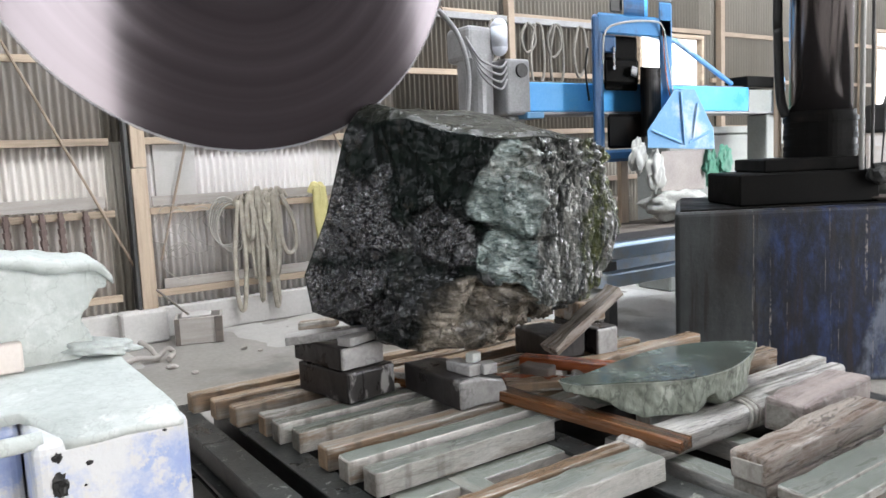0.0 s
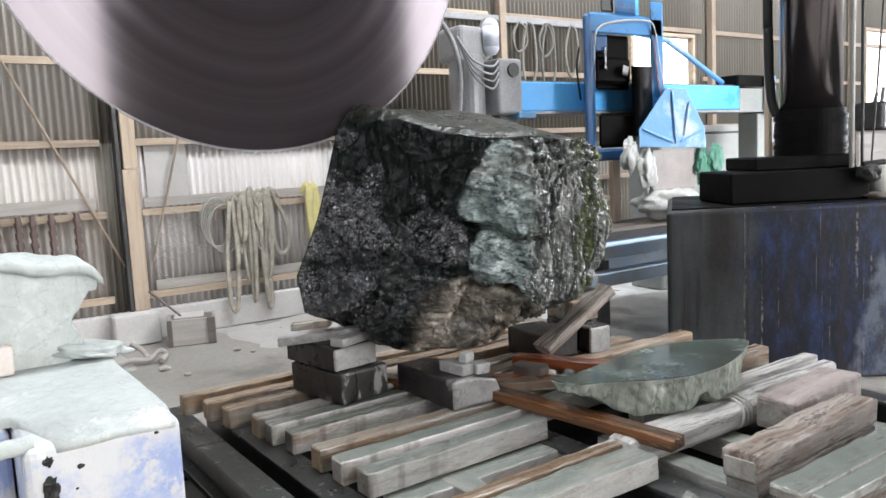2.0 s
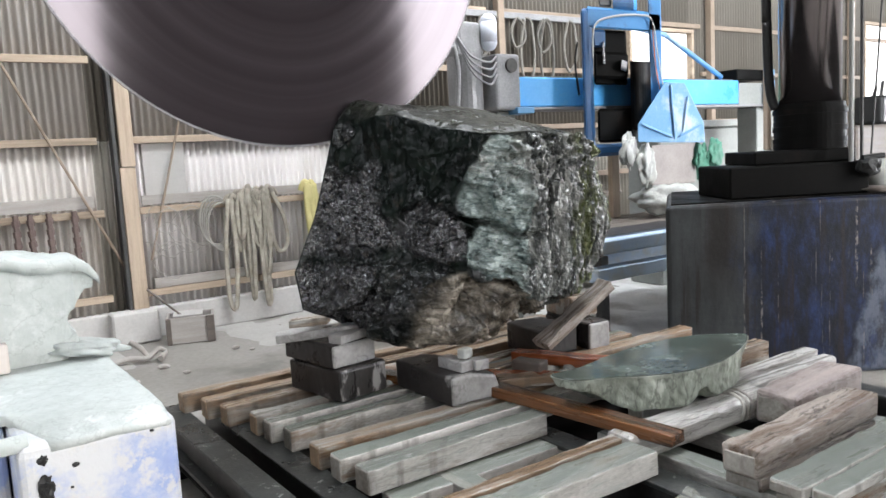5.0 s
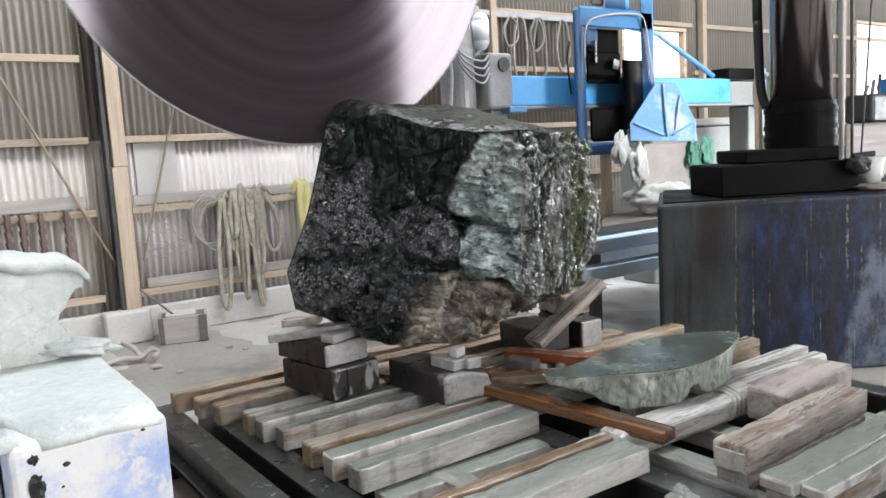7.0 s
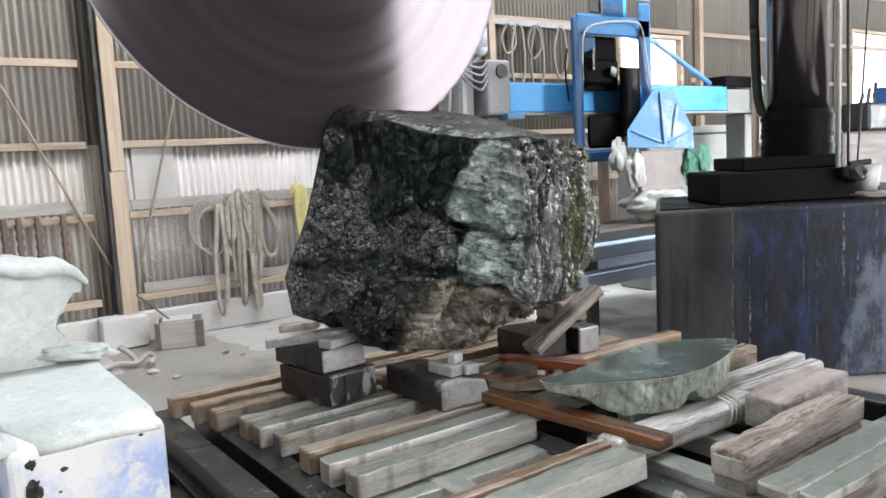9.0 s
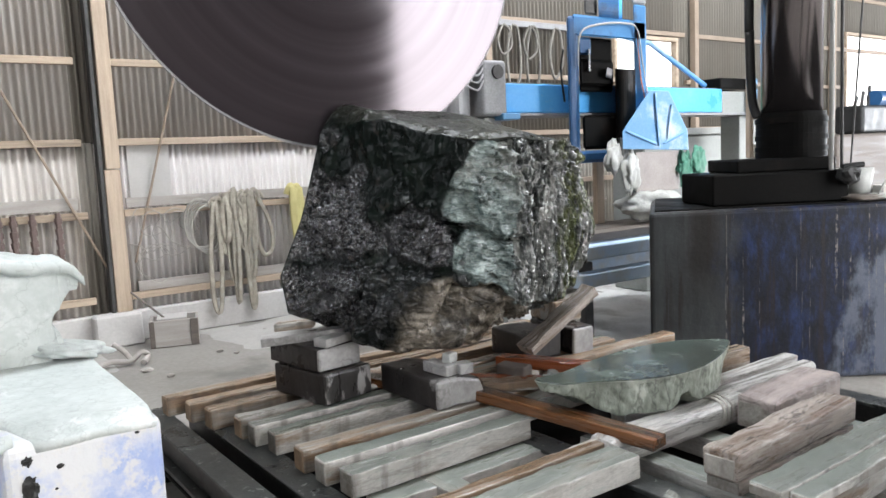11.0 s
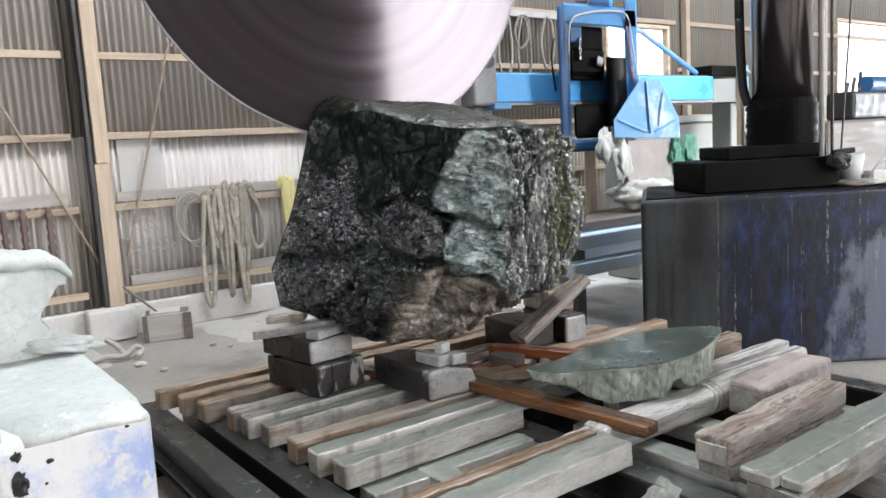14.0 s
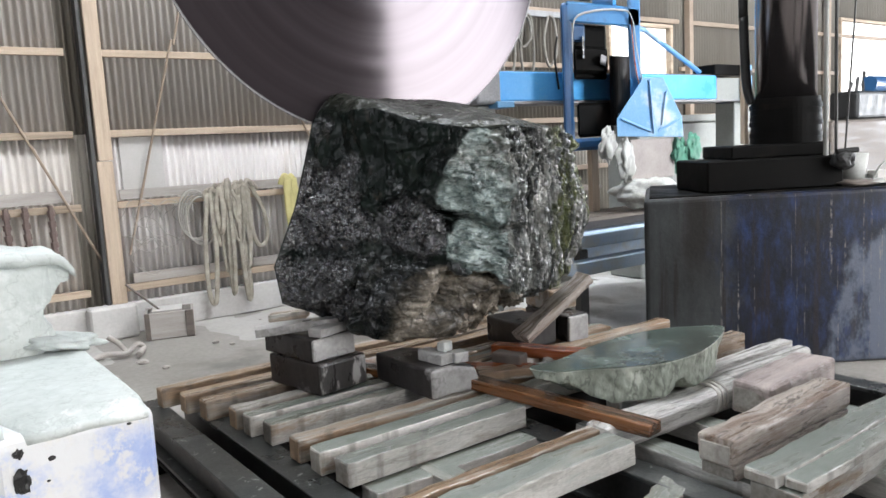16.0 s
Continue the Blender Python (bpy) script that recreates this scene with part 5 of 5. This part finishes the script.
def build_east_machine():
    place = pose(4.30, 3.49, 0, 0, 0, -34)
    m = empty("machine_bed", place, "large worn navy blue machine bed with rust streaks", "machine bed")
    part("body", prism([(0.0, 0.0), (3.2, 0.0), (3.2, 1.4), (0.44, 1.4)], 0, 1.262, 0.035), NAVY, m)
    part("lip", prism([(0.05, 0.035), (3.17, 0.035), (3.17, 1.37), (0.47, 1.37)], 1.25, 1.272, 0.004), BLACK_STEEL, m, "greasy black top plate")
    base = empty("column", place, "polished dark steel column on a black base plate", "machine column")
    part("base_plate", box(0.49, 1.48, 0.10, 0.75, 1.273, 1.50, 0.012), BLACK_STEEL, base)
    part("base_plate", box(0.70, 1.43, 0.18, 0.75, 1.501, 1.595, 0.01), BLACK_STEEL, base)
    for k in range(7):
        part("collar", rod((1.235, 0.47, 1.60 + 0.042 * k), (1.235, 0.47, 1.60 + 0.042 * k + 0.036), 0.252 + 0.005 * math.sin(k * 2.4), 48), BLACK_STEEL, base, "ribbed black collar", smooth=False)
    part("collar_core", rod((1.235, 0.47, 1.596), (1.235, 0.47, 1.90), 0.243, 48), BLACK_STEEL, base)
    part("ring", rod((1.235, 0.47, 1.895), (1.235, 0.47, 1.93), 0.240, 48), BLACK_STEEL, base)
    col = part("column", rod((1.235, 0.47, 1.93), (1.235, 0.47, EAVES), 0.215, 64), CYLINDER, base, "polished dark cylinder", smooth=True)
    part("guide_rod", rod((1.325, 0.06, 1.50), (1.285, 0.06, EAVES), 0.017, 16), PALE_ROD, base, "bright guide rod", smooth=True)
    part("pipe", rod((1.455, 0.16, 1.50), (1.395, 0.16, EAVES), 0.012, 8), DARK_STEEL, base)
    part("pipe", rod((1.485, 0.10, 1.50), (1.60, 0.10, 3.4), 0.007, 8), DARK_STEEL, base)
    part("hose", tube([(0.925, 0.5, EAVES), (0.925, 0.5, 3.2), (0.93, 0.5, 2.5), (0.95, 0.5, 2.05), (0.985, 0.48, 1.90)], 0.034, 12), BLACK, base, "thick black hose", smooth=True)
    part("bar", box(0.985, 1.015, 0.62, 0.70, 1.6, EAVES, 0.004), PINE_UP, base, "tan upright bar")
    valve = part("valve", lump(0.085, 0.07, 0.075, 3, 3, 0.3), BLACK, base, "black valve with hoses")
    valve.matrix_local = pose(1.46, 0.08, 1.46)
    part("valve", rod((1.40, 0.05, 1.52), (1.55, 0.05, 1.53), 0.02, 10), BLACK, base)
    # Odds and ends on the bed.
    tub = empty("plastic_tub", place @ pose(1.66, 0.35, 1.273), "pale plastic tub lying on the machine bed", "tub")
    bm = bmesh.new()
    bmesh.ops.create_cone(bm, cap_ends=False, segments=24, radius1=0.10, radius2=0.13, depth=0.22, matrix=pose(0, 0, 0.111))
    body = part("body", bm, PLASTIC, tub, smooth=True)
    body.modifiers.new("thickness", "SOLIDIFY").thickness = 0.005
    b = lump(0.14, 0.10, 0.02, 8, 3, 0.4)
    thing("rag", b, PLASTIC, place @ pose(1.75, 0.16, 1.292), "crumpled whitish rag on the machine bed", "rag", smooth=True)
    b = lump(0.16, 0.09, 0.025, 9, 3, 0.4)
    thing("rag", b, BROWN_WOOD, place @ pose(1.60, 0.12, 1.290), "crumpled dark rag on the machine bed", "rag", smooth=True)
    thing("carton", box(-0.06, 0.06, -0.05, 0.05, 0, 0.09, 0.003), PLYWOOD, place @ pose(1.86, 0.3, 1.273, 0, 0, 12), "small grey carton on the machine bed", "carton")
    thing("cord", tube([(1.70, 0.12, 1.30), (1.76, 0.1, 1.42), (1.9, 0.12, 1.46), (2.05, 0.15, 1.40)], 0.008, 6), PLASTIC, place, "pale cord looping over the machine bed", "cord", smooth=True)


def build_gantry():
    y0, y1 = 5.25, 5.55
    g = empty("gantry_saw", Matrix(), "sky blue gantry saw with a travelling head", "gantry saw")
    part("beam", box(4.45, 7.75, y0, y1, 2.085, 2.345, 0.012, segments=2), BLUE, g)
    part("beam_end", box(7.752, 8.33, y0, y1, 2.06, 2.32, 0.012, segments=2), GREY_PAINT, g, "pale dusty end of the beam")
    part("flange", box(4.40, 8.33, y0 - 0.02, y1, 2.055, 2.080, 0.003), SILVER, g, "grey lower flange")
    part("rack", box(4.5, 8.3, y0 + 0.05, y0 + 0.09, 2.347, 2.36, 0.002), BROWN_WOOD, g, "rusty rack along the beam")
    for x in (4.30, 8.12):
        part("leg", box(x, x + 0.2, y0 + 0.02, y1 - 0.02, 0, 2.05, 0.01), GREY_PAINT, g, "grey leg")
    gear = part("gear_housing", box(4.215, 4.49, y0 - 0.08, y1, 2.055, 2.53, 0.03, segments=3), SILVER, g, "dusty grey cast gear housing")
    part("boss", rod((4.38, y0 - 0.10, 2.43), (4.38, y0 - 0.06, 2.43), 0.06, 20), DARK_STEEL, gear)
    part("foot", box(4.42, 4.62, y0 - 0.1, y1, 2.02, 2.075, 0.006), PALE_BLUE, g)
    part("motor", rod((4.02, y0 + 0.1, 2.06), (4.02, y0 + 0.1, 2.56), 0.15, 24), SILVER, g, "dusty motor", smooth=False)
    part("motor", rough(box(3.86, 4.16, y0 - 0.02, y1, 2.50, 2.80, 0.05, segments=3), 0.012, 8), SILVER, g, "dusty motor box")
    bm = rod((4.185, y0 - 0.04, 2.62), (4.185, y0 - 0.04, 2.79), 0.072, 20)
    bmesh.ops.create_uvsphere(bm, u_segments=20, v_segments=10, radius=0.072, matrix=pose(4.185, y0 - 0.04, 2.79))
    bmesh.ops.create_uvsphere(bm, u_segments=20, v_segments=10, radius=0.072, matrix=pose(4.185, y0 - 0.04, 2.62))
    part("cover", bm, GLOBE, g, "frosted pale blue cover", smooth=True)
    for k in range(4):
        part("hose", tube([(4.22, y0 - 0.08, 2.5 - 0.05 * k), (4.08, y0 - 0.16, 2.44 - 0.06 * k), (3.92, y0 - 0.12, 2.5 - 0.04 * k), (3.86, y0, 2.7)], 0.010, 6), SILVER, g, smooth=True)
    part("hose", tube([(3.60, y0, 2.9), (3.75, y0 - 0.05, 2.7), (3.84, y0 - 0.05, 2.4), (3.84, y0, 2.0)], 0.022, 8), SILVER, g, "grey hose", smooth=True)
    part("stay", rod((6.95, 5.6, 2.86), (7.72, 5.45, 2.40), 0.028, 10), PALE_BLUE, g, "pale blue stay")
    part("stay", rod((6.55, 5.6, 2.90), (6.95, 5.6, 2.86), 0.028, 10), PALE_BLUE, g, "pale blue stay")
    part("end_box", box(7.72, 8.25, y0, y1, 2.352, 2.47, 0.01), BLACK_STEEL, g)
    plate = part("end_plate", box(8.18, 8.36, y0 - 0.06, y0 - 0.02, 2.02, 2.47, 0.01), PALE_BLUE, g)
    part("bolt", rod((8.28, y0 - 0.09, 2.37), (8.28, y0 - 0.06, 2.37), 0.035, 6), DARK_STEEL, plate)
    # Travelling head, drawn in the beam's plane and brought forward in proportion.
    before = set(g.children_recursive)
    part("head_frame", box(5.47, 5.62, 4.98, 5.22, 1.64, 3.02, 0.05, segments=3), DEEP_BLUE, g, "deep blue upright")
    part("head_frame", box(5.55, 6.64, 4.98, 5.22, 2.84, 3.04, 0.02), MID_BLUE, g, "blue crosspiece")
    part("head_frame", box(6.44, 6.64, 4.98, 5.22, 1.95, 3.20, 0.015), MID_BLUE, g, "blue upright")
    part("head_frame", box(5.55, 6.15, 5.0, 5.2, 1.60, 1.72, 0.03), DEEP_BLUE, g)
    part("head_frame", box(5.63, 5.80, 5.0, 5.1, 2.66, 2.83, 0.02), DEEP_BLUE, g)
    part("motor", rod((6.31, 5.05, 1.84), (6.31, 5.05, 2.54), 0.165, 28), BLACK_STEEL, g, "black motor", smooth=False)
    part("gearbox", box(5.63, 6.12, 5.02, 5.22, 2.36, 2.62, 0.03), BLACK_STEEL, g, "oily black gearbox")
    part("gearbox", box(5.66, 6.2, 5.04, 5.22, 1.73, 2.07, 0.03), BLACK_STEEL, g, "oily black gearbox")
    part("gearbox", box(5.63, 6.10, 5.12, 5.22, 2.30, 2.83, 0.02), BLACK_STEEL, g, "oily black slide")
    part("valve", box(5.76, 5.79, 4.97, 5.0, 2.5, 2.72, 0.004), CHROME, g)
    part("valve", rod((6.02, 4.98, 2.50), (6.10, 4.98, 2.48), 0.05, 14), SILVER, g)
    top_motor = part("motor", rod((5.92, 5.1, 3.14), (6.22, 5.1, 3.14), 0.14, 24), DEEP_BLUE, g, "blue motor on top")
    part("end_cap", rod((6.222, 5.1, 3.14), (6.27, 5.1, 3.14), 0.12, 24), BLUE, top_motor)
    part("junction_box", box(6.42, 6.64, 5.0, 5.2, 3.205, 3.32, 0.02), SILVER, g)
    part("junction_box", box(5.72, 5.9, 5.0, 5.2, 3.05, 3.2, 0.02), DARK_STEEL, g)
    part("hose", tube([(5.62, 4.95, 2.55), (5.66, 4.94, 2.86), (5.9, 4.93, 2.96), (6.3, 4.93, 3.0), (6.5, 4.93, 2.95), (6.58, 4.93, 2.6), (6.68, 4.91, 2.2), (6.78, 4.87, 1.98), (6.70, 4.85, 1.86), (6.35, 4.86, 1.84)], 0.011, 8), PLASTIC, g, "milky hose", smooth=True)
    part("hose", tube([(6.50, 4.95, 2.92), (6.54, 4.94, 2.5), (6.62, 4.93, 2.2), (6.75, 4.88, 1.9)], 0.012, 8), RED_WOOD, g, "red hose", smooth=True)
    part("cable", tube([(5.42, 5.1, 2.2), (5.38, 5.05, 2.5), (5.42, 5.0, 2.7)], 0.014, 6), BLACK, g, smooth=True)
    # Blade guard: a plate cut like a gable, with ribs.
    bm = bmesh.new()
    outline = [(6.24, 1.72), (7.34, 1.68), (7.32, 1.90), (7.00, 2.33), (6.68, 2.33), (6.24, 1.90)]
    front = [bm.verts.new((x, 4.80, z)) for x, z in outline]
    back = [bm.verts.new((x, 4.98, z)) for x, z in outline]
    bm.faces.new(front), bm.faces.new(back[::-1])
    for i in range(6):
        bm.faces.new((front[i], back[i], back[(i + 1) % 6], front[(i + 1) % 6]))
    bmesh.ops.recalc_face_normals(bm, faces=bm.faces[:])
    bmesh.ops.bevel(bm, geom=bm.edges[:], offset=0.008, segments=1, affect="EDGES")
    guard = part("blade_guard", bm, PALE_BLUE, g, "light blue gable-shaped blade guard")
    for p, q in (((6.78, 2.30), (6.84, 1.74)), ((7.06, 2.18), (6.98, 1.82)), ((6.32, 1.90), (6.78, 1.76)), ((7.28, 1.88), (6.92, 1.76))):
        part("rib", tube([(p[0], 4.79, p[1]), ((p[0] + q[0]) / 2, 4.785, (p[1] + q[1]) / 2), (q[0], 4.79, q[1])], 0.014, 6), PALE_BLUE, guard)
    part("skirt", box(6.44, 7.16, 4.84, 4.92, 1.25, 1.68, 0.01), material("dusty_pink_rubber", (0.26, 0.23, 0.22), (0.40, 0.365, 0.35), 4), g, "dusty pinkish skirt under the guard")
    # Splash sheets and net.
    for x, z, rx, rz, s, mat, label in ((6.10, 1.64, 0.12, 0.17, 2, PLASTIC, "crumpled milky plastic splash sheet"), (6.36, 1.50, 0.14, 0.22, 5, PLASTIC, "crumpled milky plastic splash sheet"), (7.28, 1.48, 0.13, 0.20, 7, GREEN_NET, "bunched green plastic net"), (7.52, 1.54, 0.14, 0.17, 8, GREEN_NET, "bunched green plastic net")):
        b = lump(rx, 0.05, rz, s, 4, 0.5, 1.8)
        b.transform(pose(x, 4.83, z))
        part("splash_sheet" if mat is PLASTIC else "net", b, mat, g, label, smooth=True)
    for ob in g.children_recursive[:]:
        if ob in before:
            continue
        for v in ob.data.vertices:
            k = v.co.y / 5.4
            v.co.x, v.co.z = v.co.x * k, 1.7 + (v.co.z - 1.7) * k
    # Work table under the head, with a stone on it.
    t = empty("work_table", Matrix(), "blue steel work table with brown boards", "work table")
    for z0, z1, mat in ((0.76, 0.93, SLURRIED_BLUE), (0.53, 0.70, SLURRIED_BLUE)):
        part("rail", box(4.6, 8.0, 4.44, 4.58, z0 + 0.04, z1 - 0.01, 0.012), mat, t)
        part("rail", box(4.6, 8.0, 5.20, 5.32, z0, z1, 0.012), mat, t)
    for x in (4.8, 7.7):
        for y in (4.595, 5.22):
            part("leg", box(x, x + 0.1, y, y + 0.08, 0, 0.76, 0.005), DARK_STEEL, t)
    for y in (4.60, 4.86, 5.10):
        part("board", plank(3.4, 0.24, 0.07, y * 3, 0.004), BROWN_WOOD, t).matrix_local = pose(4.6, y + 0.1, 0.932)
    b = lump(0.40, 0.20, 0.15, 6, 4, 0.35, 1.7)
    low = min(v.co.z for v in b.verts)
    thing("white_stone", b, WHITE_STONE, pose(6.02, 4.86, 1.003 - low), "rough white stone on the work table", "stone", smooth=True)
    thing("plank", box(5.63, 5.73, 5.20, 5.26, 1.003, 1.72, 0.004), PINE_UP, Matrix(), "pine plank standing on the work table", "plank")
    f = empty("grey_frame", Matrix(), "grey green machine frame behind the gantry", "machine frame")
    part("body", box(7.3, 9.0, 6.0, 6.5, 0, 1.86, 0.02), GREY_PAINT, f)
    part("ledge", box(7.25, 9.05, 5.95, 6.55, 1.862, 1.95, 0.01), GREY_PAINT, f)
    part("bracket", box(8.25, 8.5, 5.3, 5.5, 1.70, 2.05, 0.01), GREY_PAINT, f)
    d = empty("shelf_rack", Matrix(), "dark storage rack behind the gantry", "rack")
    part("back", box(4.6, 7.2, 7.0, 7.1, 0, 1.75, 0.01), BROWN_WOOD, d)
    for z in (0.5, 1.1, 1.76):
        part("shelf", box(4.6, 7.2, 6.5, 7.1, z, z + 0.05, 0.005), BROWN_WOOD, d)
    # Far machine by the second window.
    far = empty("far_machine", Matrix(), "blue and grey machine beside the far window", "machine")
    part("body", box(12.6, 14.6, 6.4, 7.2, 0, 1.8, 0.03), BROWN_WOOD, far)
    part("head", box(13.6, 15.0, 6.5, 7.0, 1.82, 2.3, 0.06, segments=3), BLACK, far)
    part("head", rod((14.2, 6.6, 2.42), (14.9, 6.6, 2.42), 0.14, 20), DEEP_BLUE, far)
    for k in range(5):
        part("lever", rod((13.7 + 0.25 * k, 6.7, 2.28), (13.8 + 0.22 * k, 6.7, 2.45 + 0.1 * (k % 3)), 0.03, 8), DARK_STEEL, far)
    part("post", box(15.2, 15.5, 6.4, 6.7, 0, 3.6, 0.02), DEEP_BLUE, far)


def strap_loop(name, x, top, drop, width, mat, label, group, r=0.016, seed=0):
    s = random.Random(seed)
    y = NORTH - 0.13 - s.uniform(0, 0.05)
    pts = [(x - width, y + 0.02, top - 0.05), (x - width * 0.5, y, top + 0.03), (x, y, top), (x + s.uniform(-0.02, 0.02), y - 0.02, top - drop * 0.5),
           (x + width * 0.4, y - 0.02, top - drop), (x + width, y, top - drop * 0.92), (x + width * 0.9 + s.uniform(-0.03, 0.03), y, top - drop * 0.45), (x + width * 0.3, y, top + 0.02)]
    return thing(name, tube(pts, r, 6, flat=0.35), mat, Matrix(), label, "sling", group, smooth=True)


def build_wall_things():
    for k in range(15):
        s = random.Random(900 + k)
        x = 2.80 + 0.52 * (k / 15) ** 0.8 + s.uniform(-0.03, 0.03)
        strap_loop("sling", x, 1.40 + s.uniform(-0.08, 0.04), s.uniform(0.25, 0.75) if k % 3 else s.uniform(0.7, 1.28), s.uniform(0.03, 0.20) * (1 if k % 2 else -0.7), WEBBING, "dusty grey webbing sling hanging from the girt", "slings on the wall", s.uniform(0.014, 0.032), k)
    for k in range(5):
        pts = [(2.66 + 0.17 * math.cos(a) + 0.02 * k, NORTH - 0.12, 1.15 + 0.26 * math.sin(a) - 0.02 * k) for a in [i * math.pi / 6 for i in range(12)]]
        thing("rope_coil", tube(pts, 0.010, 5), ROPE, Matrix(), "coil of dusty grey rope hanging on the wall", "rope", "rope coils", smooth=True)
    for k in range(9):
        s = random.Random(k)
        cx, cz, r = s.uniform(2.05, 2.6), s.uniform(0.72, 1.2), s.uniform(0.12, 0.26)
        pts = [(cx + r * math.cos(a) * s.uniform(0.8, 1.1), NORTH - 0.10, cz + r * math.sin(a) * s.uniform(0.8, 1.1)) for a in [i * math.pi / 6 for i in range(11)]]
        thing("wire_loop", tube(pts, 0.004, 4), ROPE, Matrix(), "loose loop of thin wire hanging on the wall", "wire", "wire loops", smooth=True)
    for k, x in enumerate((0.62, 0.80, 0.92, 1.08, 1.30, 0.40, 0.2)):
        bm = bmesh.new()
        for j in range(11):
            z = 1.36 - 0.05 * j
            rod((x, NORTH - 0.12, z), (x + 0.004, NORTH - 0.12, z - 0.055), 0.036 if j % 2 else 0.026, 6, bm)
        thing("chain", bm, RUST, Matrix(), "rusty heavy chain hanging from the girt", "chain", "chains on the wall")
    strap_loop("sling", 3.72, 1.44, 0.62, 0.06, YELLOW_WEB, "faded yellow webbing sling hanging on the wall", "slings on the wall", 0.045, 30)
    strap_loop("sling", 3.80, 1.44, 0.45, 0.05, YELLOW_WEB, "faded yellow webbing sling hanging on the wall", "slings on the wall", 0.04, 31)
    for k in range(7):
        s = random.Random(50 + k)
        x = 6.35 + 0.24 * k + s.uniform(-0.12, 0.12)
        d = s.uniform(0.35, 0.95)
        pts = [(x, NORTH - 0.14, 3.46), (x - 0.10, NORTH - 0.15, 3.46 - d * 0.5), (x - 0.02, NORTH - 0.15, 3.46 - d), (x + 0.14, NORTH - 0.15, 3.46 - d * 0.7), (x + 0.12, NORTH - 0.14, 3.40), (x + 0.02, NORTH - 0.13, 3.48)]
        thing("hose", tube(pts, 0.020, 6), HOSE, Matrix(), "dusty hose looped over the wall rail", "hose", "hoses on the rail", smooth=True)
    box_ = empty("concrete_box", pose(2.20, 7.72, 0, 0, 0, -18), "open grey concrete box against the wall", "box")
    for a, b, c, d in ((-0.23, 0.23, -0.18, -0.15), (-0.23, 0.23, 0.15, 0.18), (-0.23, -0.20, -0.15, 0.15), (0.20, 0.23, -0.15, 0.15)):
        part("side", rough(box(a, b, c, d, 0, 0.26, 0.006), 0.003, 9), LEDGE, box_)
    part("base", box(-0.20, 0.20, -0.15, 0.15, 0.002, 0.03, 0.003), KERB, box_)
    for a, b in ((-0.225, -0.18), (0.15, 0.225)):
        part("batten", box(a, b, -0.196, -0.183, 0.0, 0.262, 0.003), BROWN_WOOD, box_, "dark upright batten")
    part("lid", rough(box(-0.16, 0.12, -0.14, 0.14, 0.262, 0.275, 0.003), 0.002, 9), PLYWOOD, box_, "loose grey lid board")
    thing("stick", rod((1.88, 8.0, 0.52), (2.10, 7.70, 0.27), 0.012, 6), BROWN_WOOD, Matrix(), "thin stick leaning on the concrete box", "stick")
    bm = tube([(1.28, 7.1, 0.03), (1.45, 7.15, 0.04), (1.62, 7.1, 0.04), (1.72, 7.12, 0.10), (1.78, 7.15, 0.05), (1.70, 7.0, 0.03)], 0.025, 7)
    tube([(1.62, 7.1, 0.05), (1.58, 7.25, 0.12), (1.52, 7.3, 0.17)], 0.025, 6, bm)
    thing("scrap_iron", rough(bm, 0.012, 8), LEDGE, Matrix(), "bent scrap iron coated with dust on the floor", "scrap iron", smooth=True)
    for k in range(26):
        s = random.Random(100 + k)
        x, y, r = s.uniform(0.9, 4.0), s.uniform(5.2, 7.9), s.uniform(0.012, 0.04)
        thing("rubble", lump(r * 1.3, r, r * 0.6, k, 2, 0.3), LEDGE, pose(x, y, r * 0.35), "small pale stone lying on the floor", "rubble", "rubble on the floor")



# ---- motion ----


def motions():
    walk(circular_saw, [(t, pose(1.40 + 0.946 * t / 16, DISC_Y, DISC_Z)) for t in (0.0, 4.0, 8.0, 12.0, 16.0)])
    walk(saw_disc, [(k / 10, Matrix.Rotation(radians(80.0 * k), 4, "Y")) for k in range(161)])


build_structure()
build_rock()
circular_saw, saw_disc = build_disc()
build_table()
build_supports()
build_right_timbers()
build_west_machine()
build_east_machine()
build_gantry()
build_wall_things()
build_timbers()
motions()
